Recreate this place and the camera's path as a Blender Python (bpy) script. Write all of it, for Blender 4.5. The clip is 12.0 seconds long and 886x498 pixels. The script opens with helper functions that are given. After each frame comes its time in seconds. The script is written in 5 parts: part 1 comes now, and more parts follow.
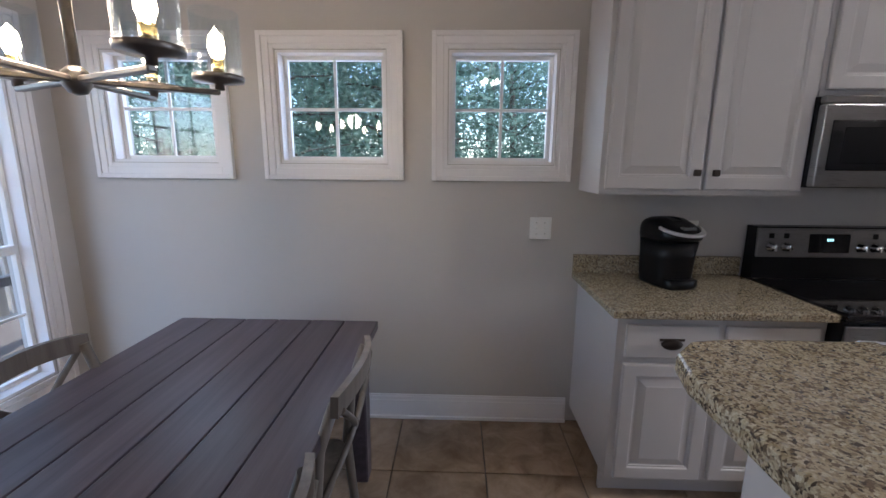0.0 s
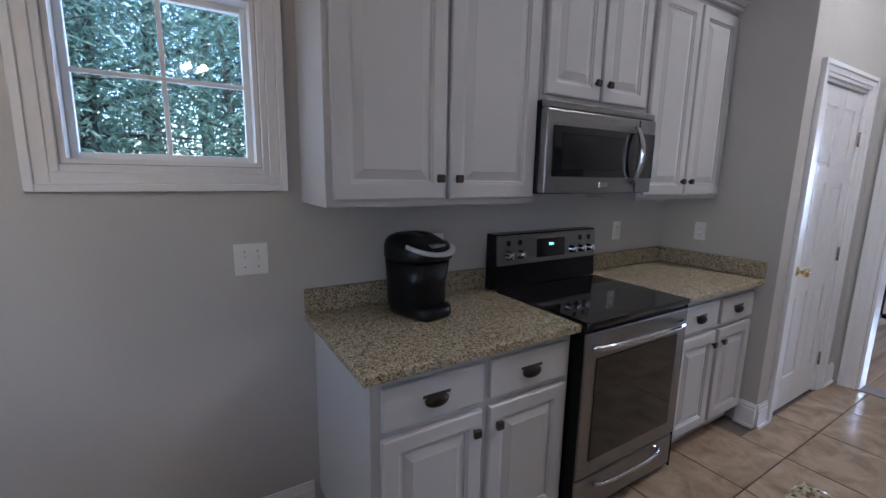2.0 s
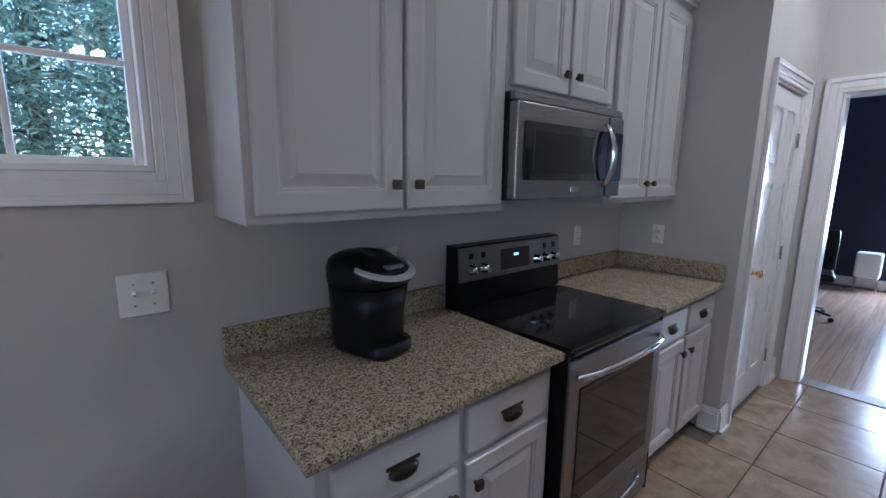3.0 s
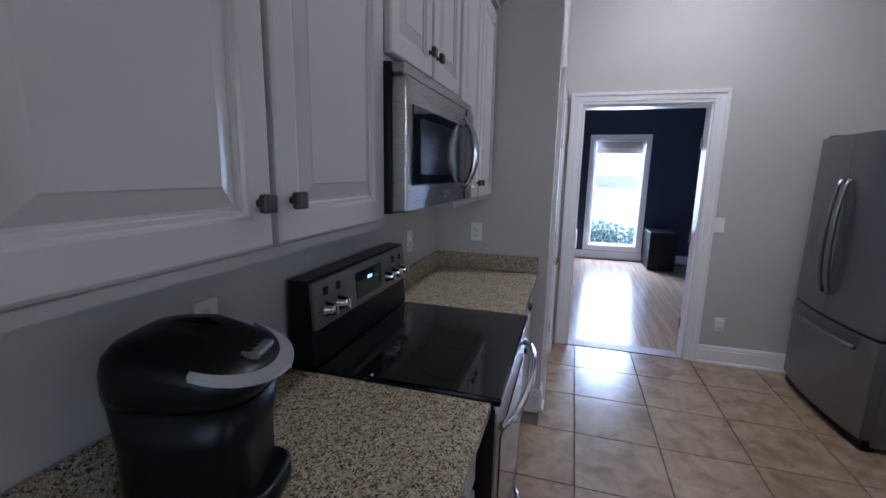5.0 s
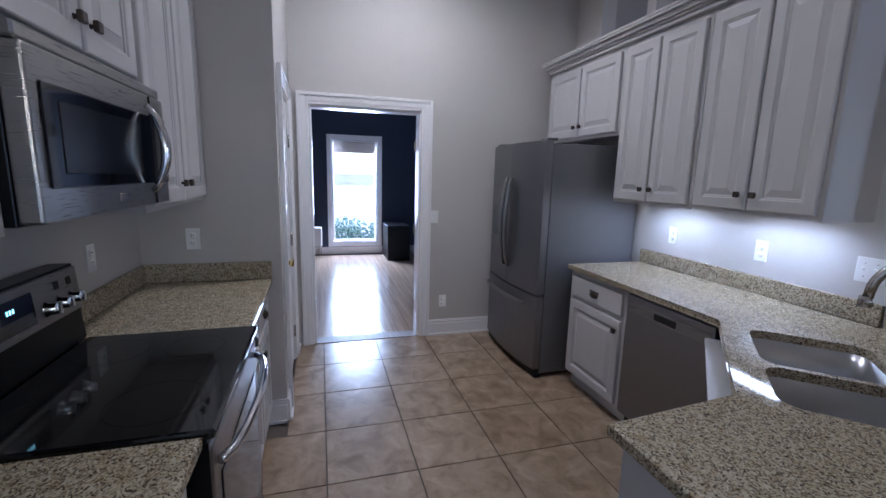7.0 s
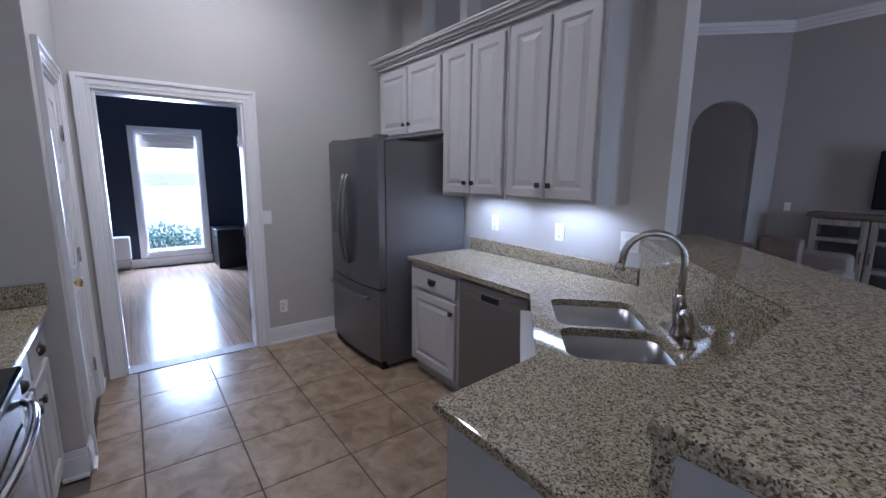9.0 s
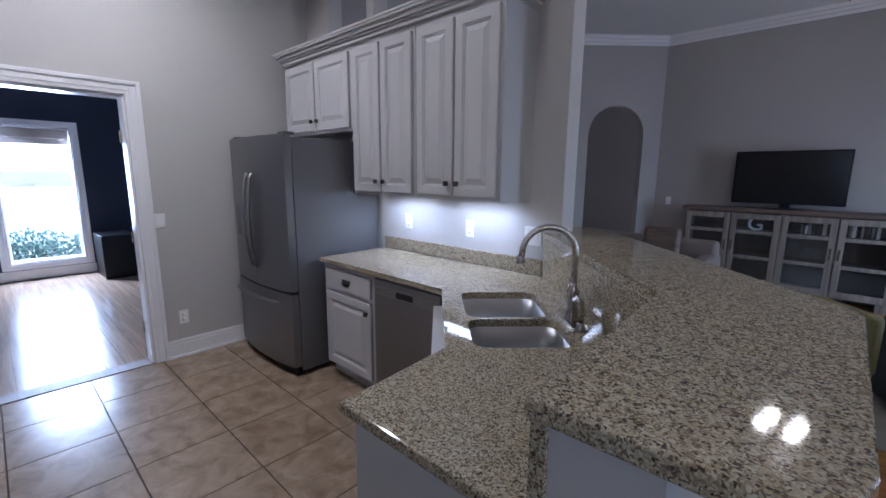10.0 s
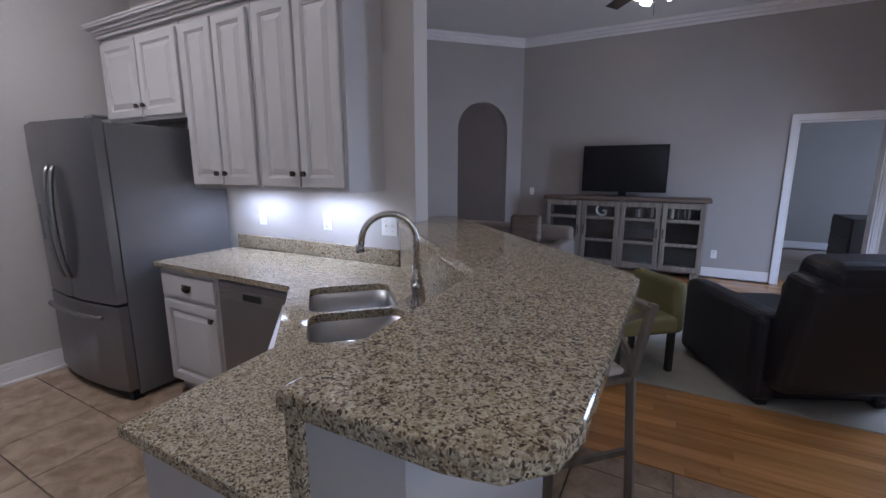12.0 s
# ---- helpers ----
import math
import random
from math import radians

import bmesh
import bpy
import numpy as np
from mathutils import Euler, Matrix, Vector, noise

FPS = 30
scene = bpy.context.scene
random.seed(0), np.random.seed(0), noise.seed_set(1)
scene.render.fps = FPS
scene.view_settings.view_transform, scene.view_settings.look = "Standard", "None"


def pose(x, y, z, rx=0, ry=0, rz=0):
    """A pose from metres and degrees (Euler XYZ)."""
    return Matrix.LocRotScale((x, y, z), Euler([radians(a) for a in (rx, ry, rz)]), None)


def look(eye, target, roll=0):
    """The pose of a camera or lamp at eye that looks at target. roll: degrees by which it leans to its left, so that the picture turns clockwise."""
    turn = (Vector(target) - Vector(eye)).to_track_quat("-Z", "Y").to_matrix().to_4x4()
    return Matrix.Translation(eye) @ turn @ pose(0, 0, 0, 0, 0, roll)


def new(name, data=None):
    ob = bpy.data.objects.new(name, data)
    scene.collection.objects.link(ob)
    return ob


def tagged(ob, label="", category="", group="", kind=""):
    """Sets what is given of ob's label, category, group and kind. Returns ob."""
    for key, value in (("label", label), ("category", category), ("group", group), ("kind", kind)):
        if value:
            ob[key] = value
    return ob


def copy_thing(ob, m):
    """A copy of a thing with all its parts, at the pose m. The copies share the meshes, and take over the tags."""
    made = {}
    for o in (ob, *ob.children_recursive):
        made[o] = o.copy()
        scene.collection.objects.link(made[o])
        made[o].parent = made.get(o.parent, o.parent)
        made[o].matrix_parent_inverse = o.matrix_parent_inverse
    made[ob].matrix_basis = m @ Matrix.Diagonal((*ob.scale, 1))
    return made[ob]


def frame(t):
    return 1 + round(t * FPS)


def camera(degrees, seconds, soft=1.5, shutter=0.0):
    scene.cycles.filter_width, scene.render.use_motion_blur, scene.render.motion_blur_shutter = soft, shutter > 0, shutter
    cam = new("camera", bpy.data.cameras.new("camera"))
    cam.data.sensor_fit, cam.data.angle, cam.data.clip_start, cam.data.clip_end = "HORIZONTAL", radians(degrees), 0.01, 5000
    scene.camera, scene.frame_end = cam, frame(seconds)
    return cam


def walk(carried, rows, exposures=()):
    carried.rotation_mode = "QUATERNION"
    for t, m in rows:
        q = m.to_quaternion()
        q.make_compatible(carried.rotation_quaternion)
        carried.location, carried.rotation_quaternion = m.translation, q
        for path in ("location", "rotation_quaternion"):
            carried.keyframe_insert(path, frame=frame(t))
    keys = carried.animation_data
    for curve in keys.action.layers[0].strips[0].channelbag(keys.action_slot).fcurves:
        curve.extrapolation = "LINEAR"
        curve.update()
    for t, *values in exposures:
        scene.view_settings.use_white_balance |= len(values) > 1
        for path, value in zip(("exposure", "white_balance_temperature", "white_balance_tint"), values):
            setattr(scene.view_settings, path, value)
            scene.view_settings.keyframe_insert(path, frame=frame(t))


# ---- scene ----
cam = camera(92.5, 12.0, soft=1.5)

PATH = [
    (0, (-4.320, -1.472, 1.494), (-4.378, 0.488, 1.102), 0.46),
    (0.5, (-4.272, -1.310, 1.482), (-4.080, 0.644, 1.103), 0.66),
    (1, (-4.233, -1.136, 1.489), (-3.706, 0.758, 1.120), 0.69),
    (1.5, (-4.159, -1.017, 1.490), (-3.329, 0.768, 1.134), 0.83),
    (2, (-4.069, -0.867, 1.479), (-3.031, 0.807, 1.134), 1.05),
    (2.5, (-4.007, -0.738, 1.484), (-2.858, 0.865, 1.147), 0.93),
    (4.5, (-3.843, -0.053, 1.513), (-2.097, 0.849, 1.145), 0.93),
    (5, (-3.812, 0.016, 1.520), (-1.928, 0.583, 1.160), 1.09),
    (5.5, (-3.777, 0.011, 1.533), (-1.815, 0.179, 1.183), 1.28),
    (6, (-3.771, -0.029, 1.529), (-1.807, -0.176, 1.184), 1.50),
    (6.5, (-3.778, -0.060, 1.530), (-1.846, -0.450, 1.187), 1.66),
    (7, (-3.788, -0.092, 1.528), (-1.896, -0.643, 1.185), 1.49),
    (9, (-3.838, -0.165, 1.530), (-2.252, -1.333, 1.182), 0.61),
    (9.5, (-3.861, -0.178, 1.530), (-2.396, -1.494, 1.181), 0.56),
    (10, (-3.889, -0.195, 1.533), (-2.547, -1.636, 1.180), 0.46),
    (10.5, (-3.914, -0.218, 1.531), (-2.698, -1.766, 1.176), 0.35),
    (11, (-3.936, -0.241, 1.530), (-2.859, -1.888, 1.172), 0.22),
    (11.5, (-3.968, -0.273, 1.522), (-3.012, -1.991, 1.160), 0.31),
    (12, (-4.035, -0.363, 1.493), (-3.101, -2.093, 1.126), 0.02),
]
walk(cam, [(t, look(eye, target, roll)) for t, eye, target, roll in PATH], [(0, 0.88, 5950, 14), (2.5, 0.82, 5400, 12), (4.5, 0.7, 5250, 14), (9.5, 0.78, 5200, 14), (12, 0.9, 5500, 17)])

# ---- world, sun, lamps ----
world = bpy.data.worlds.new("sky")
scene.world = world
world.use_nodes = True
wn = world.node_tree.nodes
wl = world.node_tree.links
sky = wn.new("ShaderNodeTexSky")
sky.sky_type = "NISHITA"
sky.sun_disc = False
sky.sun_elevation = radians(56)
sky.sun_rotation = radians(166)
wn["Background"].inputs["Strength"].default_value = 0.5
wl.new(sky.outputs["Color"], wn["Background"].inputs["Color"])


def lamp(name, kind, m, power, color=(1, 1, 1), size=0.1, size_y=None, spread=None):
    data = bpy.data.lights.new(name, kind)
    data.energy, data.color = power, color
    if kind == "AREA":
        data.size = size
        if size_y:
            data.shape, data.size_y = "RECTANGLE", size_y
        if spread:
            data.spread = radians(spread)
    elif kind == "SUN":
        data.angle = radians(0.6)
    else:
        data.shadow_soft_size = size
    ob = new(name, data)
    ob.matrix_world = m
    return ob


SUN_AT = Vector((math.cos(radians(56)) * math.sin(radians(166)), math.cos(radians(56)) * math.cos(radians(166)), math.sin(radians(56))))
lamp("sun", "SUN", look(SUN_AT * 10, (0, 0, 0)), 5.0, (1, 0.95, 0.88))
COOL, WARM, SOFT = (0.72, 0.82, 1.0), (1.0, 0.8, 0.58), (1.0, 0.93, 0.85)
# daylight fill lamps, in the window openings except for the bedroom one
for wx, wp in ((-5.89, 1.3), (-4.98, 1.3), (-4.08, 1.0)):
    lamp("window_light", "AREA", look((wx, 1.05, 1.78), (wx, -1, 1.1)), wp, COOL, 0.5, 0.5)
lamp("window_light", "AREA", look((-6.70, -0.4, 1.25), (-3, -0.6, 0.9)), 3.6, (0.74, 0.83, 1.0), 1.5, 1.7)
lamp("window_light", "AREA", look((4.52, -0.72, 1.35), (0, -0.5, 0)), 110, COOL, 0.8, 1.5)
# opening out of view; this lamp fills the living room
lamp("window_light", "AREA", look((-6.80, -5.0, 1.2), (-4.4, -4.4, 0.0)), 38, COOL, 1.0, 1.9)
CEIL_Z = 3.55
# no window here: an unseen lamp added to brighten the bedroom
lamp("window_light", "AREA", look((-8.4, -9.2, 1.5), (-6, -9.0, 1.0)), 14, COOL, 1.2, 1.3)
# unseen fill lamps added just under the ceilings, with no fittings
for lx, ly, lp in ((-0.95, -0.8, 16), (-2.6, -1.0, 3), (-1.0, -3.3, 3)):
    lamp("downlight_light", "AREA", look((lx, ly, CEIL_Z - 0.04), (lx, ly, 0)), lp, SOFT, 0.16, 0.16, 150)
for lx in (-1.5, -2.17):
    lamp("under_cabinet_light", "AREA", look((lx, -2.30, 1.345), (lx, -2.37, 0)), 1.35, (0.76, 0.84, 1.0), 0.5, 0.04, 160)


# ---- materials ----
def mat(name, color, rough=0.5, metal=0.0, coat=0.0, spec=None):
    m = bpy.data.materials.new(name)
    m.use_nodes = True
    b = m.node_tree.nodes["Principled BSDF"]
    b.inputs["Base Color"].default_value = (*color, 1)
    b.inputs["Roughness"].default_value = rough
    b.inputs["Metallic"].default_value = metal
    b.inputs["Coat Weight"].default_value = coat
    if spec is not None:
        b.inputs["Specular IOR Level"].default_value = spec
    return m


def nodes(m):
    t = m.node_tree
    return t, t.nodes["Principled BSDF"]


def coords(t, scale=(1, 1, 1), space="Object"):
    c, mp = t.nodes.new("ShaderNodeTexCoord"), t.nodes.new("ShaderNodeMapping")
    if space == "World":
        g = t.nodes.new("ShaderNodeNewGeometry")
        t.links.new(g.outputs["Position"], mp.inputs["Vector"])
    else:
        t.links.new(c.outputs[space], mp.inputs["Vector"])
    mp.inputs["Scale"].default_value = scale
    return mp.outputs["Vector"]


def noise_tex(t, vec, scale, detail=3, rough=0.5, dist=0.0):
    n = t.nodes.new("ShaderNodeTexNoise")
    n.inputs["Scale"].default_value, n.inputs["Detail"].default_value = scale, detail
    n.inputs["Roughness"].default_value, n.inputs["Distortion"].default_value = rough, dist
    t.links.new(vec, n.inputs["Vector"])
    return n.outputs["Fac"]


def ramp(t, fac, stops, interp="LINEAR"):
    r = t.nodes.new("ShaderNodeValToRGB")
    r.color_ramp.interpolation = interp
    while len(r.color_ramp.elements) < len(stops):
        r.color_ramp.elements.new(0.5)
    for e, (p, c) in zip(r.color_ramp.elements, stops):
        e.position, e.color = p, (*c, 1)
    t.links.new(fac, r.inputs["Fac"])
    return r.outputs["Color"]


def mixc(t, fac, a, b, mode="MIX"):
    n = t.nodes.new("ShaderNodeMix")
    n.data_type, n.blend_type = "RGBA", mode
    for sock, v in ((n.inputs[0], fac), (n.inputs[6], a), (n.inputs[7], b)):
        if isinstance(v, (int, float)):
            sock.default_value = v
        elif isinstance(v, tuple):
            sock.default_value = (*v, 1)
        else:
            t.links.new(v, sock)
    return n.outputs[2]


def bump(t, b, fac, strength, dist=0.002):
    n = t.nodes.new("ShaderNodeBump")
    n.inputs["Strength"].default_value, n.inputs["Distance"].default_value = strength, dist
    t.links.new(fac, n.inputs["Height"])
    t.links.new(n.outputs["Normal"], b.inputs["Normal"])


def paint(name, color, rough=0.55, bumpy=0.15, vary=0.05, scale=70):
    m = mat(name, color, rough)
    t, b = nodes(m)
    v = coords(t, space="World")
    lo = tuple(c * (1 - vary) for c in color)
    hi = tuple(min(1, c * (1 + vary)) for c in color)
    t.links.new(ramp(t, noise_tex(t, v, 1.3, 4, 0.6), [(0.3, lo), (0.7, hi)]), b.inputs["Base Color"])
    bump(t, b, noise_tex(t, v, scale, 3), bumpy, 0.001)
    return m


def rand_obj(t):
    return t.nodes.new("ShaderNodeObjectInfo").outputs["Random"]


WALL = paint("wall_paint", (0.50, 0.475, 0.45), 0.6, 0.2, 0.025, 160)
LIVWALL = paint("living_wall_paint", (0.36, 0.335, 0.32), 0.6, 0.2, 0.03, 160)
NAVY = paint("navy_wall_paint", (0.022, 0.03, 0.06), 0.55, 0.2, 0.05)
CEIL = paint("ceiling_paint", (0.7, 0.69, 0.67), 0.8, 0.4, 0.02, 60)
TRIM = paint("trim_paint", (0.78, 0.76, 0.76), 0.28, 0.04, 0.015)
CAB = paint("cabinet_paint", (0.50, 0.482, 0.475), 0.3, 0.05, 0.02, 40)
CABIN = mat("cabinet_inside", (0.12, 0.1, 0.09), 0.7)
BRONZE = mat("oil_rubbed_bronze", (0.075, 0.06, 0.05), 0.38, 0.85)
SILVER = mat("silver_painted_plastic", (0.5, 0.5, 0.51), 0.3, 0.35)
GUNMETAL = mat("brushed_gunmetal", (0.2, 0.185, 0.17), 0.36, 0.9)
NICKEL = mat("brushed_nickel", (0.50, 0.46, 0.42), 0.24, 1.0)
CHROME = mat("chrome", (0.75, 0.75, 0.76), 0.1, 1.0)
BRASS = mat("polished_brass", (0.75, 0.58, 0.28), 0.18, 1.0)
BLACKGLASS = mat("black_glass", (0.006, 0.006, 0.007), 0.06, 0.0, 0.3)
BLACKPL = mat("black_plastic", (0.005, 0.005, 0.006), 0.3, 0, 0, 0.22)
GREYPL = mat("grey_plastic", (0.12, 0.12, 0.125), 0.4)
WHITEPL = mat("white_plastic", (0.8, 0.79, 0.77), 0.35)
# near-black that paints the shade inside gaps, slots and pockets
RECESS_SHADE = mat("recess_shade", (0.01, 0.01, 0.01), 0.8)
DISPLAY = mat("display", (0.002, 0.002, 0.003), 0.1)
SCREEN = mat("tv_screen", (0.004, 0.004, 0.005), 0.18)
LEATHER = mat("dark_leather", (0.011, 0.009, 0.012), 0.5)
t_, b_ = nodes(LEATHER)
bump(t_, b_, noise_tex(t_, coords(t_), 90, 4), 0.5, 0.002)


def steel(name, color, rough, axis=(1, 1, 60)):
    m = mat(name, color, rough, 1.0)
    t, b = nodes(m)
    v = coords(t, axis)
    f = noise_tex(t, v, 12, 2)
    t.links.new(ramp(t, f, [(0.3, tuple(c * 0.93 for c in color)), (0.7, color)]), b.inputs["Base Color"])
    r = t.nodes.new("ShaderNodeMapRange")
    r.inputs["To Min"].default_value, r.inputs["To Max"].default_value = rough - 0.04, rough + 0.06
    t.links.new(f, r.inputs["Value"])
    t.links.new(r.outputs["Result"], b.inputs["Roughness"])
    return m


STEEL = steel("stainless_steel", (0.30, 0.293, 0.29), 0.28)
FRIDGE = steel("fridge_steel", (0.27, 0.265, 0.28), 0.38, (60, 60, 1))
FRIDGESIDE = mat("fridge_side_grey", (0.20, 0.20, 0.215), 0.42, 0.4)
SINKSTEEL = steel("sink_steel", (0.5, 0.5, 0.51), 0.3, (20, 1, 1))


def granite():
    m = mat("speckled_granite", (0.4, 0.36, 0.28), 0.06)
    t, b = nodes(m)
    v = coords(t, space="World")
    cells = t.nodes.new("ShaderNodeTexVoronoi")
    cells.inputs["Scale"].default_value = 245
    nz = t.nodes.new("ShaderNodeTexNoise")
    nz.inputs["Scale"].default_value = 60
    t.links.new(v, nz.inputs["Vector"])
    add = t.nodes.new("ShaderNodeVectorMath")
    add.operation = "MULTIPLY_ADD"
    add.inputs[1].default_value = (0.012, 0.012, 0.012)
    t.links.new(nz.outputs["Color"], add.inputs[0])
    t.links.new(v, add.inputs[2])
    t.links.new(add.outputs[0], cells.inputs["Vector"])
    sep = t.nodes.new("ShaderNodeSeparateColor")
    t.links.new(cells.outputs["Color"], sep.inputs["Color"])
    c = ramp(t, sep.outputs[0], [(0.0, (0.07, 0.055, 0.042)), (0.10, (0.17, 0.13, 0.09)), (0.24, (0.31, 0.25, 0.17)),
                                 (0.44, (0.46, 0.395, 0.275)), (0.72, (0.56, 0.50, 0.37)), (0.93, (0.40, 0.36, 0.29))], "CONSTANT")
    big = ramp(t, noise_tex(t, v, 42, 3, 0.6, 1.2), [(0.36, (0.74, 0.69, 0.6)), (0.5, (1, 1, 1))])
    fine = ramp(t, noise_tex(t, v, 380, 2), [(0.35, (0.75, 0.74, 0.72)), (0.6, (1, 1, 1))])
    c = mixc(t, 1.0, c, big, "MULTIPLY")
    c = mixc(t, 1.0, c, fine, "MULTIPLY")
    t.links.new(c, b.inputs["Base Color"])
    return m


GRANITE = granite()


def tile_mat():
    m = mat("beige_ceramic_tile", (0.4, 0.3, 0.2), 0.22)
    t, b = nodes(m)
    v = coords(t, space="World")
    r = rand_obj(t)
    off = t.nodes.new("ShaderNodeVectorMath")
    off.operation = "ADD"
    t.links.new(v, off.inputs[0])
    cmb = t.nodes.new("ShaderNodeCombineXYZ")
    mul = t.nodes.new("ShaderNodeMath")
    mul.operation = "MULTIPLY"
    mul.inputs[1].default_value = 40
    t.links.new(r, mul.inputs[0])
    t.links.new(mul.outputs[0], cmb.inputs[2])
    t.links.new(cmb.outputs[0], off.inputs[1])
    c = ramp(t, noise_tex(t, off.outputs[0], 7, 6, 0.62, 0.6), [(0.3, (0.20, 0.135, 0.085)), (0.5, (0.30, 0.22, 0.15)), (0.72, (0.40, 0.31, 0.225))])
    tint = ramp(t, r, [(0, (0.9, 0.88, 0.86)), (1, (1, 1, 1))])
    c = mixc(t, 1.0, c, tint, "MULTIPLY")
    t.links.new(c, b.inputs["Base Color"])
    bump(t, b, noise_tex(t, v, 22, 3), 0.12, 0.002)
    return m


TILE = tile_mat()
GROUT = paint("grout", (0.10, 0.08, 0.065), 0.85, 0.4, 0.15)


def wood(name, dark, light, rough, axis, scale=1.0, coat=0.0, rand=0.25, tex=9):
    m = mat(name, light, rough, 0, coat)
    t, b = nodes(m)
    stretch = tuple(0.12 if i == axis else 2.4 for i in range(3))
    v = coords(t, tuple(s * scale for s in stretch), "World")
    r = rand_obj(t)
    cmb = t.nodes.new("ShaderNodeCombineXYZ")
    mul = t.nodes.new("ShaderNodeMath")
    mul.operation = "MULTIPLY"
    mul.inputs[1].default_value = 31
    t.links.new(r, mul.inputs[0])
    for i in range(3):
        t.links.new(mul.outputs[0], cmb.inputs[i])
    off = t.nodes.new("ShaderNodeVectorMath")
    off.operation = "ADD"
    t.links.new(v, off.inputs[0])
    t.links.new(cmb.outputs[0], off.inputs[1])
    g = noise_tex(t, off.outputs[0], tex, 8, 0.65, 0.5)
    c = ramp(t, g, [(0.3, dark), (0.68, light)])
    tint = ramp(t, r, [(0, (1 - rand,) * 3), (1, (1, 1, 1))])
    c = mixc(t, 1.0, c, tint, "MULTIPLY")
    t.links.new(c, b.inputs["Base Color"])
    bump(t, b, g, 0.15, 0.002)
    return m


TABLEWOOD = wood("weathered_table_wood", (0.05, 0.039, 0.048), (0.125, 0.098, 0.118), 0.34, 1)
CHAIRWOOD = wood("grey_washed_chair_wood", (0.10, 0.085, 0.07), (0.22, 0.19, 0.165), 0.4, 2)
STOOLWOOD = wood("grey_brown_stool_wood", (0.09, 0.07, 0.05), (0.2, 0.16, 0.12), 0.5, 2)
OAK = wood("honey_oak_floor", (0.40, 0.18, 0.055), (0.64, 0.34, 0.125), 0.2, 0, rand=0.3)
OAK2 = wood("office_wood_floor", (0.28, 0.19, 0.13), (0.46, 0.33, 0.23), 0.2, 0, rand=0.25)
MEDIAWOOD = wood("distressed_cream_wood", (0.15, 0.12, 0.10), (0.33, 0.29, 0.245), 0.55, 2)
MEDIATOP = wood("brown_media_top", (0.10, 0.065, 0.05), (0.2, 0.14, 0.11), 0.5, 0)
BARK = wood("bark", (0.03, 0.024, 0.02), (0.085, 0.07, 0.055), 0.9, 2)
FENCE = wood("weathered_fence", (0.13, 0.12, 0.11), (0.26, 0.24, 0.22), 0.85, 2)


def leaf_mat(name, a, b2):
    m = mat(name, a, 0.55)
    t, b = nodes(m)
    g = t.nodes.new("ShaderNodeNewGeometry")
    t.links.new(ramp(t, g.outputs["Random Per Island"], [(0, a), (1, b2)]), b.inputs["Base Color"])
    # light also comes through the thin leaves
    tl, mx = t.nodes.new("ShaderNodeBsdfTranslucent"), t.nodes.new("ShaderNodeMixShader")
    t.links.new(b.inputs["Base Color"].links[0].from_socket, tl.inputs["Color"])
    mx.inputs[0].default_value = 0.4
    t.links.new(b.outputs[0], mx.inputs[1])
    t.links.new(tl.outputs[0], mx.inputs[2])
    t.links.new(mx.outputs[0], t.nodes["Material Output"].inputs["Surface"])
    return m


LEAF = leaf_mat("leaves", (0.085, 0.16, 0.125), (0.17, 0.28, 0.215))
LEAF2 = leaf_mat("dark_leaves", (0.03, 0.07, 0.035), (0.09, 0.17, 0.075))
PALE_GROUND = paint("pale_ground", (0.55, 0.54, 0.5), 0.9, 0.4, 0.06, 30)
SOIL = paint("leaf_litter_ground", (0.20, 0.17, 0.13), 0.95, 0.8, 0.3, 12)
RUG = paint("grey_green_rug", (0.30, 0.285, 0.24), 0.95, 0.8, 0.2, 90)
CLOTH = paint("beige_fabric", (0.20, 0.165, 0.14), 0.95, 0.5, 0.12, 120)
OLIVE = paint("olive_throw", (0.20, 0.175, 0.075), 0.9, 0.6, 0.2, 80)
CREAMCLOTH = paint("cream_fabric", (0.5, 0.45, 0.4), 0.9, 0.5, 0.1, 120)
DARKWOOD = mat("dark_wood", (0.03, 0.022, 0.018), 0.4)


def glass(name="window_glass", tint=(0.95, 0.98, 1.0)):
    m = bpy.data.materials.new(name)
    m.use_nodes = True
    t = m.node_tree
    t.nodes.remove(t.nodes["Principled BSDF"])
    tr, gl, mx = (t.nodes.new("ShaderNodeBsdf" + "Transparent"), t.nodes.new("ShaderNodeBsdfGlossy"), t.nodes.new("ShaderNodeMixShader"))
    tr.inputs["Color"].default_value = (*tint, 1)
    gl.inputs["Roughness"].default_value = 0.02
    mx.inputs[0].default_value = 0.06
    t.links.new(tr.outputs[0], mx.inputs[1])
    t.links.new(gl.outputs[0], mx.inputs[2])
    t.links.new(mx.outputs[0], t.nodes["Material Output"].inputs["Surface"])
    return m


GLASS = glass()


def glow(name, color, strength):
    m = mat(name, (0.8, 0.8, 0.8), 0.4)
    t, b = nodes(m)
    b.inputs["Emission Color"].default_value = (*color, 1)
    b.inputs["Emission Strength"].default_value = strength
    return m


BULB = glow("warm_bulb", (1.0, 0.74, 0.45), 34)
FANGLOW = glow("fan_light_glass", (1.0, 0.86, 0.7), 38)
LEDSTRIP = glow("led_strip", (0.85, 0.9, 1.0), 9)
GREEN = glow("oven_clock_digits", (0.4, 0.9, 1.0), 1.2)


